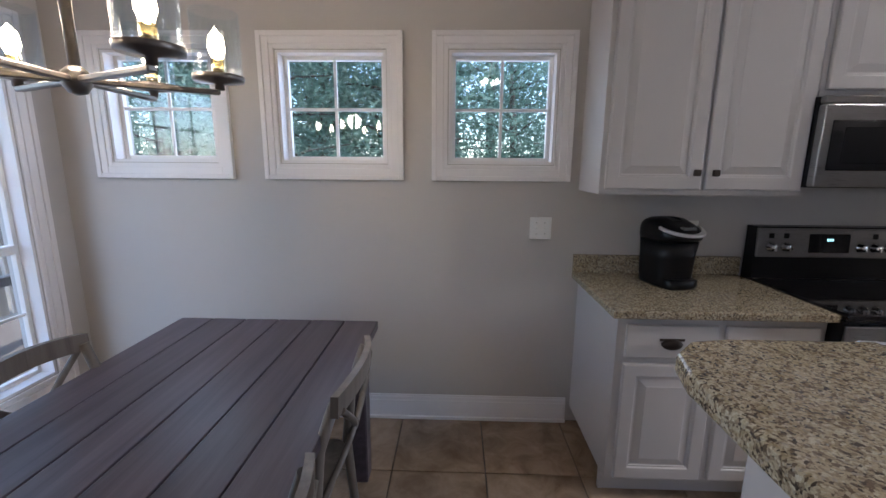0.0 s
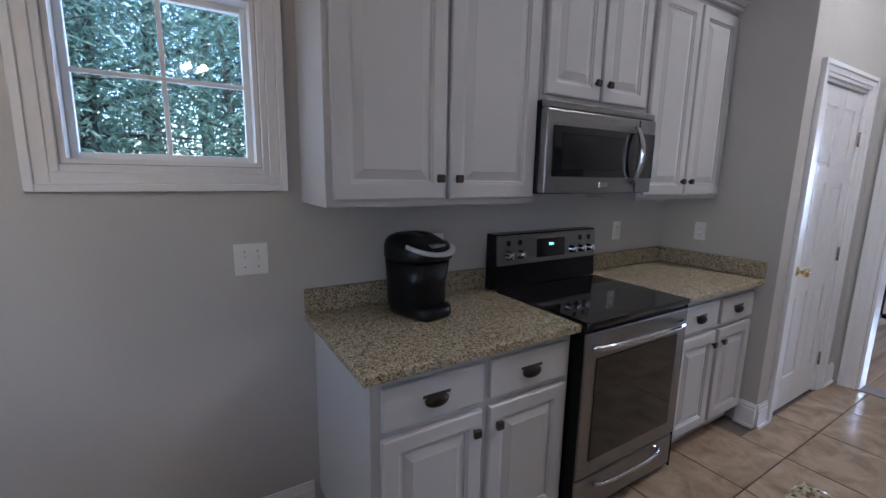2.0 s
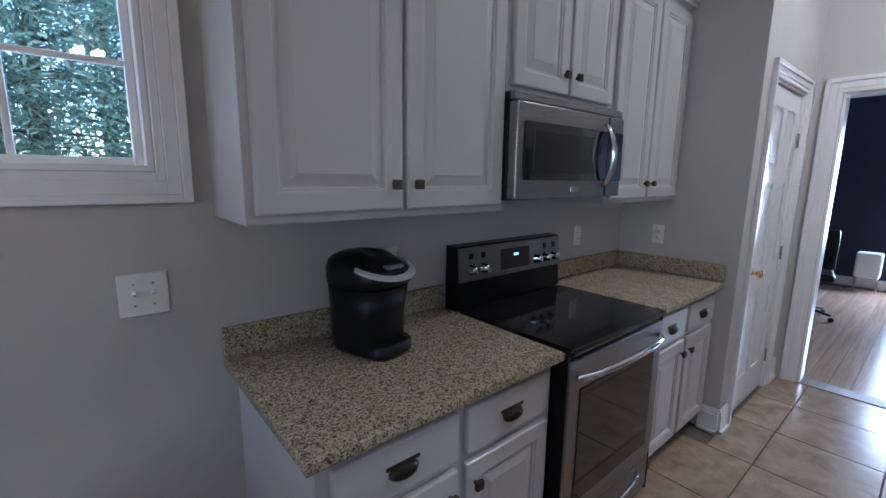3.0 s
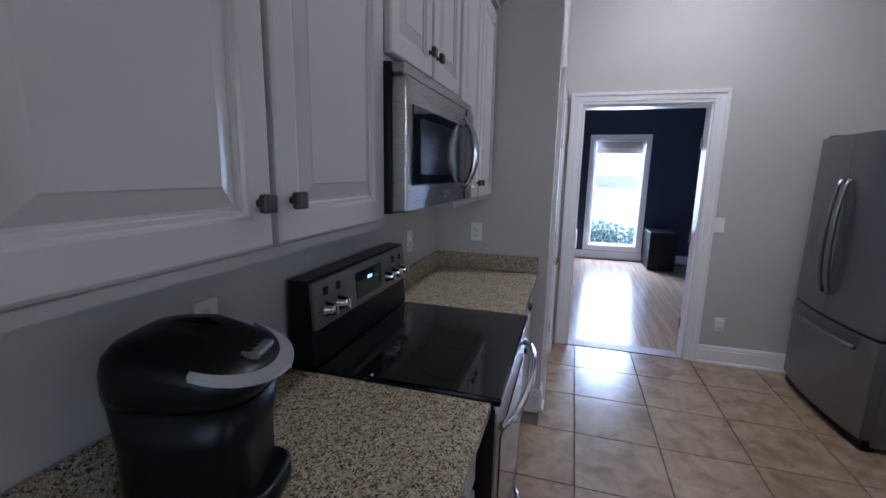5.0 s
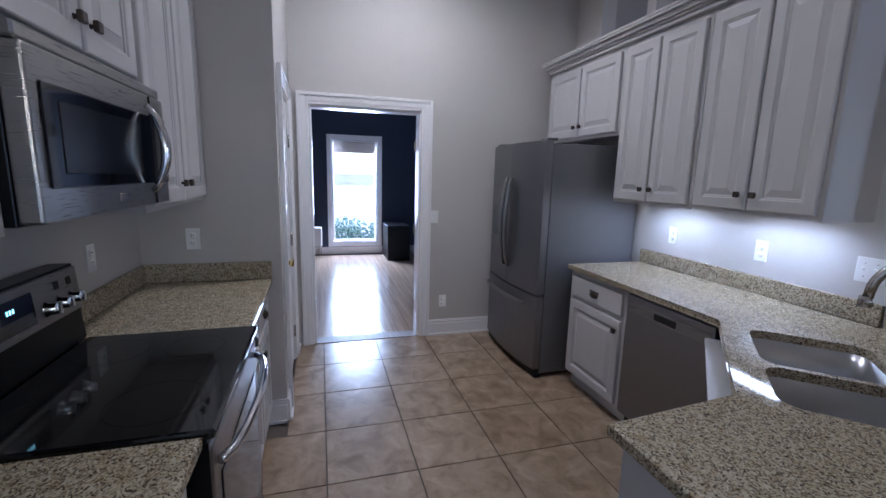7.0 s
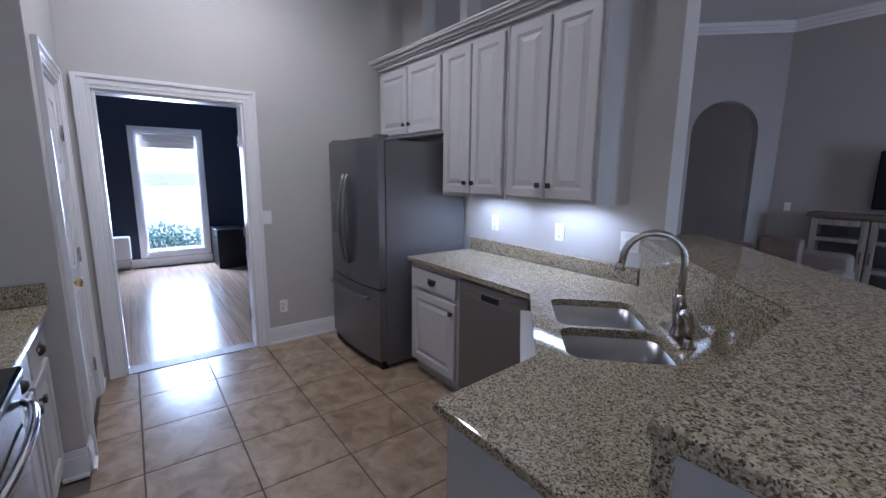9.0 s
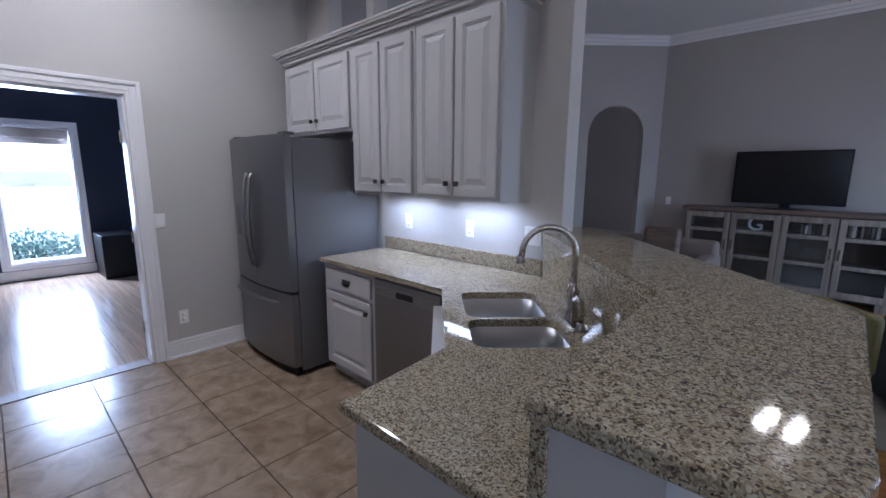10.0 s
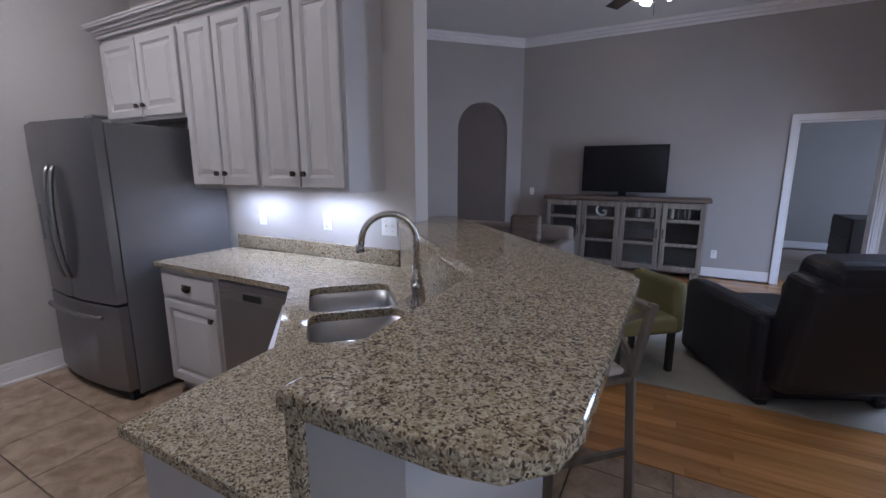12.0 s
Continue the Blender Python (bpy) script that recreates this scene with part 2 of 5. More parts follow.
# ---- mesh helpers ----
def box(bm, x0, x1, y0, y1, z0, z1, bev=0.0, seg=1):
    geo = bmesh.ops.create_cube(bm, size=1.0)["verts"]
    for v in geo:
        v.co = Vector((x0 + (v.co.x + 0.5) * (x1 - x0), y0 + (v.co.y + 0.5) * (y1 - y0), z0 + (v.co.z + 0.5) * (z1 - z0)))
    if bev:
        edges = list({e for v in geo for e in v.link_edges})
        bmesh.ops.bevel(bm, geom=edges, offset=bev, segments=seg, profile=0.5, affect="EDGES")
    return bm


def prism(bm, pts, z0, z1, bev=0.0, seg=2):
    """A closed outline, counter-clockwise, drawn up from z0 to z1."""
    lo = [bm.verts.new((x, y, z0)) for x, y in pts]
    hi = [bm.verts.new((x, y, z1)) for x, y in pts]
    n = len(pts)
    faces = [bm.faces.new(list(reversed(lo))), bm.faces.new(hi)]
    faces += [bm.faces.new((lo[i], lo[(i + 1) % n], hi[(i + 1) % n], hi[i])) for i in range(n)]
    if bev:
        edges = [e for e in faces[1].edges] + [e for e in faces[0].edges]
        bmesh.ops.bevel(bm, geom=edges, offset=bev, segments=seg, profile=0.5, affect="EDGES")
    return bm


def lathe(bm, profile, n=20, m=None):
    """Turns (radius, z) pairs round z."""
    rings = []
    for r, z in profile:
        if r < 1e-5:
            rings.append([bm.verts.new((0, 0, z))])
        else:
            rings.append([bm.verts.new((r * math.cos(2 * math.pi * i / n), r * math.sin(2 * math.pi * i / n), z)) for i in range(n)])
    made = [v for ring in rings for v in ring]
    for a, b in zip(rings, rings[1:]):
        for i in range(n):
            j = (i + 1) % n
            if len(a) == 1 and len(b) > 1:
                f = bm.faces.new((a[0], b[j], b[i]))
            elif len(b) == 1 and len(a) > 1:
                f = bm.faces.new((a[i], a[j], b[0]))
            elif len(a) > 1:
                f = bm.faces.new((a[i], a[j], b[j], b[i]))
            else:
                continue
            f.smooth = True
    if m is not None:
        bmesh.ops.transform(bm, matrix=m, verts=made)
    return bm


def tube(bm, pts, r, n=10, cap=True):
    """A round bar along the points; r may be one radius or one for each point."""
    pts = [Vector(p) for p in pts]
    rs = r if isinstance(r, (list, tuple)) else [r] * len(pts)
    rings, side = [], None
    for i, p in enumerate(pts):
        d = (pts[min(i + 1, len(pts) - 1)] - pts[max(i - 1, 0)]).normalized()
        if side is None:
            side = d.orthogonal().normalized()
        side = (side - d * side.dot(d)).normalized()
        up = d.cross(side)
        rings.append([bm.verts.new(p + rs[i] * (math.cos(2 * math.pi * k / n) * side + math.sin(2 * math.pi * k / n) * up)) for k in range(n)])
    for a, b in zip(rings, rings[1:]):
        for k in range(n):
            f = bm.faces.new((a[k], a[(k + 1) % n], b[(k + 1) % n], b[k]))
            f.smooth = True
    if cap:
        bm.faces.new(list(reversed(rings[0])))
        bm.faces.new(rings[-1])
    return bm


def bar(bm, a, b, w, d, bev=0.0):
    """A square bar from a to b."""
    a, b = Vector(a), Vector(b)
    way = b - a
    made = bmesh.ops.create_cube(bm, size=1.0)["verts"]
    for v in made:
        v.co = Vector((v.co.x * w, v.co.y * d, (v.co.z + 0.5) * way.length))
    turn = way.to_track_quat("Z", "Y").to_matrix().to_4x4()
    bmesh.ops.transform(bm, matrix=Matrix.Translation(a) @ turn, verts=made)
    if bev:
        bmesh.ops.bevel(bm, geom=list({e for v in made for e in v.link_edges}), offset=bev, segments=1, profile=0.5, affect="EDGES")
    return bm


def arc(cx, cy, r, a0, a1, n=8):
    return [(cx + r * math.cos(radians(a0 + (a1 - a0) * i / n)), cy + r * math.sin(radians(a0 + (a1 - a0) * i / n))) for i in range(n + 1)]


def finish(bm, name, material):
    bmesh.ops.recalc_face_normals(bm, faces=bm.faces)
    me = bpy.data.meshes.new(name)
    bm.to_mesh(me)
    bm.free()
    me.materials.append(material)
    return me


def part(name, bm, material, parent, label="", m=None):
    ob = new(name, finish(bm, name, material))
    ob.parent = parent
    if m is not None:
        ob.matrix_local = m
    return tagged(ob, label)


def thing(name, m, label, category, group=""):
    ob = new(name)
    ob.empty_display_size = 0.1
    ob.matrix_world = m
    return tagged(ob, label, category, group)


def solo(name, bm, material, m, label, category, group=""):
    ob = new(name, finish(bm, name, material))
    ob.matrix_world = m
    return tagged(ob, label, category, group)


def setting(name, bm, material, label, category="", m=None):
    ob = new(name, finish(bm, name, material))
    if m is not None:
        ob.matrix_world = m
    return tagged(ob, label, category, kind="structure")


NEW = bmesh.new
I4 = Matrix.Identity(4)

# ---- shell ----
YS, YF, XD, XL, XR, CZ, PY = 0.835, -2.46, 0.0, -6.48, -1.21, CEIL_Z, 0.132  # stove wall, fridge wall, door wall, patio wall, side wall, ceiling


def wall_x(bm, y0, y1, x0, x1, z0, z1, holes=()):
    """A wall that runs along x, with holes (x0, x1, z0, z1)."""
    xs = sorted({x0, x1, *[h[0] for h in holes], *[h[1] for h in holes]})
    for a, b in zip(xs, xs[1:]):
        cut = [h for h in holes if h[0] <= a + 1e-6 and h[1] >= b - 1e-6]
        z = z0
        for h in sorted(cut, key=lambda h: h[2]):
            if h[2] > z:
                box(bm, a, b, y0, y1, z, h[2])
            z = h[3]
        if z < z1:
            box(bm, a, b, y0, y1, z, z1)
    return bm


def wall_y(bm, x0, x1, y0, y1, z0, z1, holes=()):
    """A wall that runs along y, with holes (y0, y1, z0, z1)."""
    wall_x(bm, x0, x1, y0, y1, z0, z1, holes)
    for v in bm.verts:
        v.co.x, v.co.y = v.co.y, v.co.x
    return bm


WINDOWS = [(-6.185, -5.605), (-5.262, -4.688), (-4.365, -3.805)]
WZ0, WZ1 = 1.494, 2.064
setting("wall_north", wall_x(NEW(), YS, YS + 0.16, XL - 0.16, 0.0, 0, CZ, [(a, b, WZ0, WZ1) for a, b in WINDOWS]), WALL, "greige painted wall with three small square windows")
PW = (-1.25, 0.60, 0.36, 2.10)
setting("wall_west", wall_y(NEW(), XL - 0.16, XL, -2.81, YS, 0, CZ, [PW]), WALL, "greige painted wall with a tall patio window")
DOOR = (-0.965, -0.02, 0, 2.07)
setting("wall_east", wall_y(NEW(), 0.0, 0.12, YF - 0.14, PY, 0, CZ, [DOOR]), WALL, "greige painted wall with an open doorway to the dark room")
setting("wall_pantry_side", box(NEW(), XR, XR + 0.12, PY, YS, 0, CZ), WALL, "short greige painted wall at the end of the counter")
PD = (-0.99, -0.28, 0, 2.05)
setting("wall_pantry", wall_x(NEW(), PY, PY + 0.12, XR + 0.12, 0.12, 0, CZ, [PD]), WALL, "greige painted wall with the pantry door in it")
setting("wall_fridge", wall_x(NEW(), YF - 0.14, YF, -2.722, 0.0, 0, CZ, [(-2.5, -1.01, 2.6, 3.3), (-0.92, -0.37, 2.6, 3.3)]), WALL, "greige painted wall behind the fridge with an opening above the cabinets")
setting("wall_south", wall_x(NEW(), -2.81, -2.67, XL - 0.16, -5.32, 0, CZ), WALL, "greige painted wall of the dining corner")
LW = (-6.8, -4.6, 0.1, 2.1)
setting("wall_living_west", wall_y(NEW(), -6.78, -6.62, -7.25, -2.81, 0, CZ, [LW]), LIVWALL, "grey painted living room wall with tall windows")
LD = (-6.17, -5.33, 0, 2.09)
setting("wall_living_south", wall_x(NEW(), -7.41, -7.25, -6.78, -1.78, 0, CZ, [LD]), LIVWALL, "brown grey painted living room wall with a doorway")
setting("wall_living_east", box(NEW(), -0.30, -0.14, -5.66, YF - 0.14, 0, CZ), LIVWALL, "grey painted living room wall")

# the slanted wall with the arch
AX, AY, BX, BY = -1.78, -7.25, -0.30, -5.77
L = math.hypot(BX - AX, BY - AY)
bm = NEW()
a0, a1, spring = 0.99, 1.83, 2.12
box(bm, 0, a0, 0, 0.14, 0, CZ)
box(bm, a1, L, 0, 0.14, 0, CZ)
ac, ar = (a0 + a1) / 2, (a1 - a0) / 2
for i in range(14):
    t0, t1 = math.pi * (1 - i / 14), math.pi * (1 - (i + 1) / 14)
    xa, xb = ac + ar * math.cos(t0), ac + ar * math.cos(t1)
    za, zb = spring + ar * math.sin(t0), spring + ar * math.sin(t1)
    vs = [bm.verts.new((x, y, z)) for y in (0, 0.14) for x, z in ((xa, za), (xb, zb), (xb, CZ), (xa, CZ))]
    for q in ((3, 2, 1, 0), (4, 5, 6, 7), (0, 1, 5, 4), (2, 3, 7, 6)):
        bm.faces.new([vs[k] for k in q])
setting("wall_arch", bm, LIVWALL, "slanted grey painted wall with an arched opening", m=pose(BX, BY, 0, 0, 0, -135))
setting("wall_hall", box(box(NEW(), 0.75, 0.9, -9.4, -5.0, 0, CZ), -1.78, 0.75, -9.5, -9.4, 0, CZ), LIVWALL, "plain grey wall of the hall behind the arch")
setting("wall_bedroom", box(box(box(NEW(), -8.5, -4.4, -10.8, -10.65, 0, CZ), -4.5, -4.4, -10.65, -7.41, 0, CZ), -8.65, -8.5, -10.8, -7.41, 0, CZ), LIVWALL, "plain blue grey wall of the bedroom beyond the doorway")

# office
OX, OY0, OY1 = 4.3, -2.3, 2.6
OW = (-1.12, -0.31, 0.25, 2.11)
setting("wall_office_east", wall_y(NEW(), OX, OX + 0.16, OY0, OY1, 0, CZ, [OW]), NAVY, "dark navy painted wall with a tall bright window")
setting("wall_office_south", box(NEW(), 0.12, OX, OY0 - 0.12, OY0, 0, CZ), NAVY, "dark navy painted wall")
setting("wall_office_north", box(NEW(), 0.12, OX, OY1, OY1 + 0.12, 0, CZ), NAVY, "dark navy painted wall")
setting("wall_office_west", box(box(box(NEW(), 0.122, 0.14, OY0, -1.05, 0, CZ), 0.122, 0.14, PY, OY1, 0, CZ), 0.122, 0.14, -1.05, PY, 2.2, CZ), NAVY, "dark navy painted wall round the doorway")
setting("ceiling", box(NEW(), -6.78, 4.6, -2.6, 2.8, CZ, CZ + 0.15), CEIL, "plain white painted ceiling")
LZ = 3.5
setting("ceiling_living", box(NEW(), -8.7, 1.0, -10.9, YF - 0.14, LZ, LZ + 0.1), CEIL, "plain white painted ceiling")
setting("subfloor", box(NEW(), -8.7, 4.6, -10.9, 2.8, -0.2, -0.012), GROUT, "dark grout under the floor tiles")


# ---- trim ----
def casing(bm, w, h, cw=0.085, bottom=False, d=0.02):
    """Moulded casing round an opening w by h, standing on y = 0 and coming out to -d; x from 0."""
    def ring(k0, k1, dd):
        box(bm, -k1, -k0, -dd, 0, -k1 if bottom else 0, h + k1, 0.002)
        box(bm, w + k0, w + k1, -dd, 0, -k1 if bottom else 0, h + k1, 0.002)
        box(bm, -k0, w + k0, -dd, 0, h + k0, h + k1, 0.002)
        if bottom:
            box(bm, -k0, w + k0, -dd, 0, -k1, -k0, 0.002)
    ring(0.004, cw * 0.3, d * 0.7)
    ring(cw * 0.3, cw * 0.72, d * 0.95)
    ring(cw * 0.72, cw, d * 1.35)
    return bm


def jamb(bm, w, h, depth, t=0.016, bottom=False):
    z0 = t if bottom else 0
    box(bm, 0, t, 0, depth, z0, h - t)
    box(bm, w - t, w, 0, depth, z0, h - t)
    box(bm, 0, w, 0, depth, h - t, h)
    if bottom:
        box(bm, 0, w, 0, depth, 0, t)
    return bm


def baseboard(pts, name="baseboard", h=0.15, side=1):
    """A moulded board along the line of points; its body lies to the left of the way."""
    bm = NEW()
    for (xa, ya), (xb, yb) in zip(pts, pts[1:]):
        ln = math.hypot(xb - xa, yb - ya)
        m = pose(xa, ya, 0, 0, 0, math.degrees(math.atan2(yb - ya, xb - xa)))
        n0 = len(bm.verts)
        s = side
        for y, za, zb in ((0.016, 0, h - 0.035), (0.012, h - 0.035, h - 0.012), (0.008, h - 0.012, h), (0.028, 0, 0.018)):
            box(bm, 0, ln, min(0, s * y), max(0, s * y), za, zb, 0.001)
        bm.verts.ensure_lookup_table()
        bmesh.ops.transform(bm, matrix=m, verts=bm.verts[n0:])
    return setting(name, bm, TRIM, "white moulded baseboard along the wall", "baseboard")


baseboard([(-3.66, YS - 0.001), (XL + 0.001, YS - 0.001), (XL + 0.001, -2.67), (-5.32, -2.669), (-5.319, -2.81)])
baseboard([(-0.001, YF), (-0.001, -1.067)])
baseboard([(-0.001, PY - 0.001), (-0.19, PY - 0.001)])
baseboard([(-1.085, PY - 0.001), (XR - 0.001, PY - 0.001), (XR - 0.001, 0.235)])
baseboard([(-1.78, -7.249), (-5.24, -7.249)])
baseboard([(-6.26, -7.249), (-6.62, -7.249)])
baseboard([(OX - 0.001, OY1), (OX - 0.001, OY0)])
baseboard([(-6.619, -4.5), (-6.619, -2.81)])
baseboard([(-4.5, -10.649), (-8.49, -10.649)])


def window(n, x0, x1, z0, z1, deep=0.11, cw=0.09, parts_wall=None, m=None, bars=(1, 1), label=""):
    """A square window in an opening of w by h; local x along the wall, -y into the room."""
    w, h = x1 - x0, z1 - z0
    root = new(f"window_{n}")
    root.matrix_world = m if m is not None else pose(x0, YS, z0)
    tagged(root, label or "small square window in a wide white casing", "window", kind="structure")
    part("casing", casing(NEW(), w, h, cw, True), TRIM, root)
    part("window_jamb", jamb(NEW(), w, h, deep + 0.045, 0.014, True), TRIM, root)
    s = 0.022
    fr = NEW()
    for a, b, c, d in ((0.014, 0.014 + s, 0.014, h - 0.014), (w - 0.014 - s, w - 0.014, 0.014, h - 0.014)):
        box(fr, a, b, deep, deep + 0.03, c, d, 0.002)
    for c in (0.014, h - 0.014 - s):
        box(fr, 0.014 + s, w - 0.014 - s, deep, deep + 0.03, c, c + s, 0.002)
    part("window_frame", fr, WHITEPL, root)
    for k in range(bars[0]):
        x = w * (k + 1) / (bars[0] + 1)
        part("glazing_bar", box(NEW(), x - 0.008, x + 0.008, deep + 0.006, deep + 0.02, 0.03, h - 0.03, 0.002), WHITEPL, root)
    for k in range(bars[1]):
        z = h * (k + 1) / (bars[1] + 1)
        part("glazing_bar", box(NEW(), 0.03, w - 0.03, deep + 0.005, deep + 0.019, z - 0.008, z + 0.008, 0.002), WHITEPL, root)
    g = part("pane", box(NEW(), 0.03, w - 0.03, deep + 0.024, deep + 0.028, 0.03, h - 0.03), GLASS, root)
    g.visible_shadow = False
    return root


for i, (a, b) in enumerate(WINDOWS):
    window(i + 1, a, b, WZ0, WZ1, 0.07, 0.086)
# patio window of two sashes
window(4, 0, PW[1] - PW[0], 0, PW[3] - PW[2], 0.07, 0.1, m=pose(XL, PW[0], PW[2], 0, 0, 90), bars=(3, 4), label="tall patio window with white bars in a white casing")
r4 = bpy.data.objects["window_4"]
part("meeting_rail", box(NEW(), 0.03, PW[1] - PW[0] - 0.03, 0.06, 0.105, 1.03 - PW[2], 1.075 - PW[2], 0.003), WHITEPL, r4)
window(5, 0, OW[1] - OW[0], 0, OW[3] - OW[2], 0.06, 0.09, m=pose(OX, OW[1], OW[2], 0, 0, -90), bars=(0, 1), label="tall bright sash window in a white casing")
window(6, 0, LW[1] - LW[0], 0, LW[3] - LW[2], 0.06, 0.09, m=pose(-6.62, LW[0], LW[2], 0, 0, 90), bars=(1, 1), label="tall living room window in a white casing")
solo("roller_blind", box(box(NEW(), -0.37, 0.37, -0.03, 0.0, -0.12, 0.0, 0.004), -0.37, 0.37, -0.02, -0.01, -0.2, -0.12, 0.002), CREAMCLOTH, pose(OX + 0.045, -0.715, 2.085, 0, 0, 90), "short rolled up blind at the top of the bright window", "blind")


def hinge(root, x, y, z):
    bm = NEW()
    box(bm, x - 0.012, x + 0.012, y - 0.004, y, z - 0.045, z + 0.045)
    tube(bm, [(x, y - 0.006, z - 0.047), (x, y - 0.006, z + 0.047)], 0.006, 8)
    return part("hinge", bm, NICKEL, root)


# doorway to the office
root = tagged(new("door_1"), "white door frame of the open office doorway", "door frame", kind="structure")
root.matrix_world = pose(0, DOOR[1], 0, 0, 0, -90)
W1 = DOOR[1] - DOOR[0]
part("casing", casing(NEW(), W1, DOOR[3], 0.1), TRIM, root)
part("jamb", jamb(NEW(), W1, DOOR[3], 0.142), TRIM, root)
for hz in (0.28, 1.02, 1.78):
    hinge(root, W1 - 0.022, 0.12, hz)
part("threshold", box(NEW(), 0, W1, -0.01, 0.14, -0.01, 0.006, 0.004), MEDIATOP, root, "thin brown wooden threshold")


def panel_door(root, w, h, name="door_leaf"):
    """Six panel leaf; x from 0 to w, front at y = 0."""
    bm = NEW()
    st, mid = 0.1, 0.09
    zs = [0.0, 0.22, 0.78, 0.94, 1.46, 1.56, h - 0.11, h]
    zs = [z * h / zs[-1] for z in zs]
    box(bm, 0, w, 0.010, 0.026, 0, h)
    for a, b in ((0, st), (w / 2 - mid / 2, w / 2 + mid / 2), (w - st, w)):
        box(bm, a, b, 0, 0.010, 0, h, 0.002)
    for a, b in ((0, 1), (2, 3), (4, 5), (6, 7)):
        for xa, xb in ((st, w / 2 - mid / 2), (w / 2 + mid / 2, w - st)):
            box(bm, xa, xb, 0, 0.010, zs[a], zs[b], 0.002)
    for a, b in ((1, 2), (3, 4), (5, 6)):
        for xa, xb in ((st, w / 2 - mid / 2), (w / 2 + mid / 2, w - st)):
            box(bm, xa + 0.022, xb - 0.022, 0.002, 0.012, zs[a] + 0.022, zs[b] - 0.022, 0.006)
    return part(name, bm, TRIM, root)


def round_knob(parent, x, z, material):
    bm = lathe(NEW(), [(0.0, 0.0), (0.03, 0.0), (0.03, 0.004), (0.012, 0.008), (0.010, 0.03), (0.02, 0.036), (0.027, 0.048), (0.024, 0.06), (0.0, 0.064)], 18, pose(x, 0, z, 90))
    return part("door_knob", bm, material, parent, "round polished brass knob" if material == BRASS else "round nickel knob")


# pantry door
root = tagged(new("door_2"), "closed white six-panel pantry door with a brass knob", "door", kind="structure")
root.matrix_world = pose(PD[0], PY, 0)
PWD = PD[1] - PD[0]
part("casing", casing(NEW(), PWD, PD[3], 0.085), TRIM, root)
part("jamb", jamb(NEW(), PWD, PD[3], 0.12), TRIM, root)
leaf = panel_door(root, PWD - 0.04, 2.02)
leaf.matrix_local = pose(0.02, 0.012, 0.008)
round_knob(leaf, 0.06, 0.93, BRASS)
for hz in (0.25, 1.0, 1.75):
    hinge(root, PWD - 0.02, 0.004, hz)

# the office door leaf, swung open against the office wall
root = thing("open_door", pose(0.165, -0.985, 0.0, 0, 0, -82), "white six-panel office door, swung wide open", "door")
lf = panel_door(root, 0.88, 2.04)
round_knob(lf, 0.78, 0.93, NICKEL)

# living doorway
root = tagged(new("door_3"), "white door frame of the bedroom doorway", "door frame", kind="structure")
root.matrix_world = pose(LD[0], -7.25, 0, 0, 0, 180) @ Matrix.Translation((-(LD[1] - LD[0]), 0, 0))
part("casing", casing(NEW(), LD[1] - LD[0], LD[3], 0.08), TRIM, root)
part("jamb", jamb(NEW(), LD[1] - LD[0], LD[3], 0.16), TRIM, root)

# living crown moulding
for pts in ([(-6.62, -7.25), (-1.78, -7.25)], [(-1.78, -7.25), (-0.30, -5.77)], [(-0.30, -5.77), (-0.30, -2.6)], [(-6.62, -2.81), (-6.62, -7.25)]):
    bm = NEW()
    (xa, ya), (xb, yb) = pts
    ln = math.hypot(xb - xa, yb - ya)
    for k, (d, z0, z1) in enumerate(((0.018, LZ - 0.13, LZ - 0.09), (0.045, LZ - 0.09, LZ - 0.05), (0.075, LZ - 0.05, LZ - 0.002))):
        box(bm, 0, ln, 0, d, z0, z1, 0.004)
    setting("crown_moulding", bm, TRIM, "white crown moulding under the ceiling", m=pose(xa, ya, 0, 0, 0, math.degrees(math.atan2(yb - ya, xb - xa))))

# ---- cabinets ----
def raised_door(w, h, t=0.021, st=0.056):
    """Raised-panel door in one skin; x from -w/2, z from 0, front towards -y."""
    bm = NEW()
    prof = [(0, 0), (0, -t + 0.005), (0.002, -t + 0.002), (0.006, -t), (st - 0.004, -t), (st, -t + 0.0015), (st + 0.003, -t + 0.006), (st + 0.009, -t + 0.007),
            (st + 0.011, -t + 0.012), (st + 0.016, -t + 0.012), (st + 0.044, -t + 0.003), (st + 0.047, -t + 0.001)]
    rings = []
    for q, y in prof:
        rings.append([bm.verts.new(p) for p in ((-w / 2 + q, y, q), (w / 2 - q, y, q), (w / 2 - q, y, h - q), (-w / 2 + q, y, h - q))])
    for a, b in zip(rings, rings[1:]):
        for k in range(4):
            bm.faces.new((a[k], a[(k + 1) % 4], b[(k + 1) % 4], b[k]))
    bm.faces.new(rings[-1])
    bm.faces.new(list(reversed(rings[0])))
    return bm


def knob(parent, x, z, y=-0.02):
    bm = NEW()
    lathe(bm, [(0.0, 0.0), (0.008, 0.0), (0.006, 0.004), (0.006, 0.012)], 12, pose(x, y, z, 90))
    box(bm, x - 0.015, x + 0.015, y - 0.027, y - 0.012, z - 0.015, z + 0.015, 0.004, 2)
    return part("knob", bm, BRONZE, parent, "square dark bronze knob")


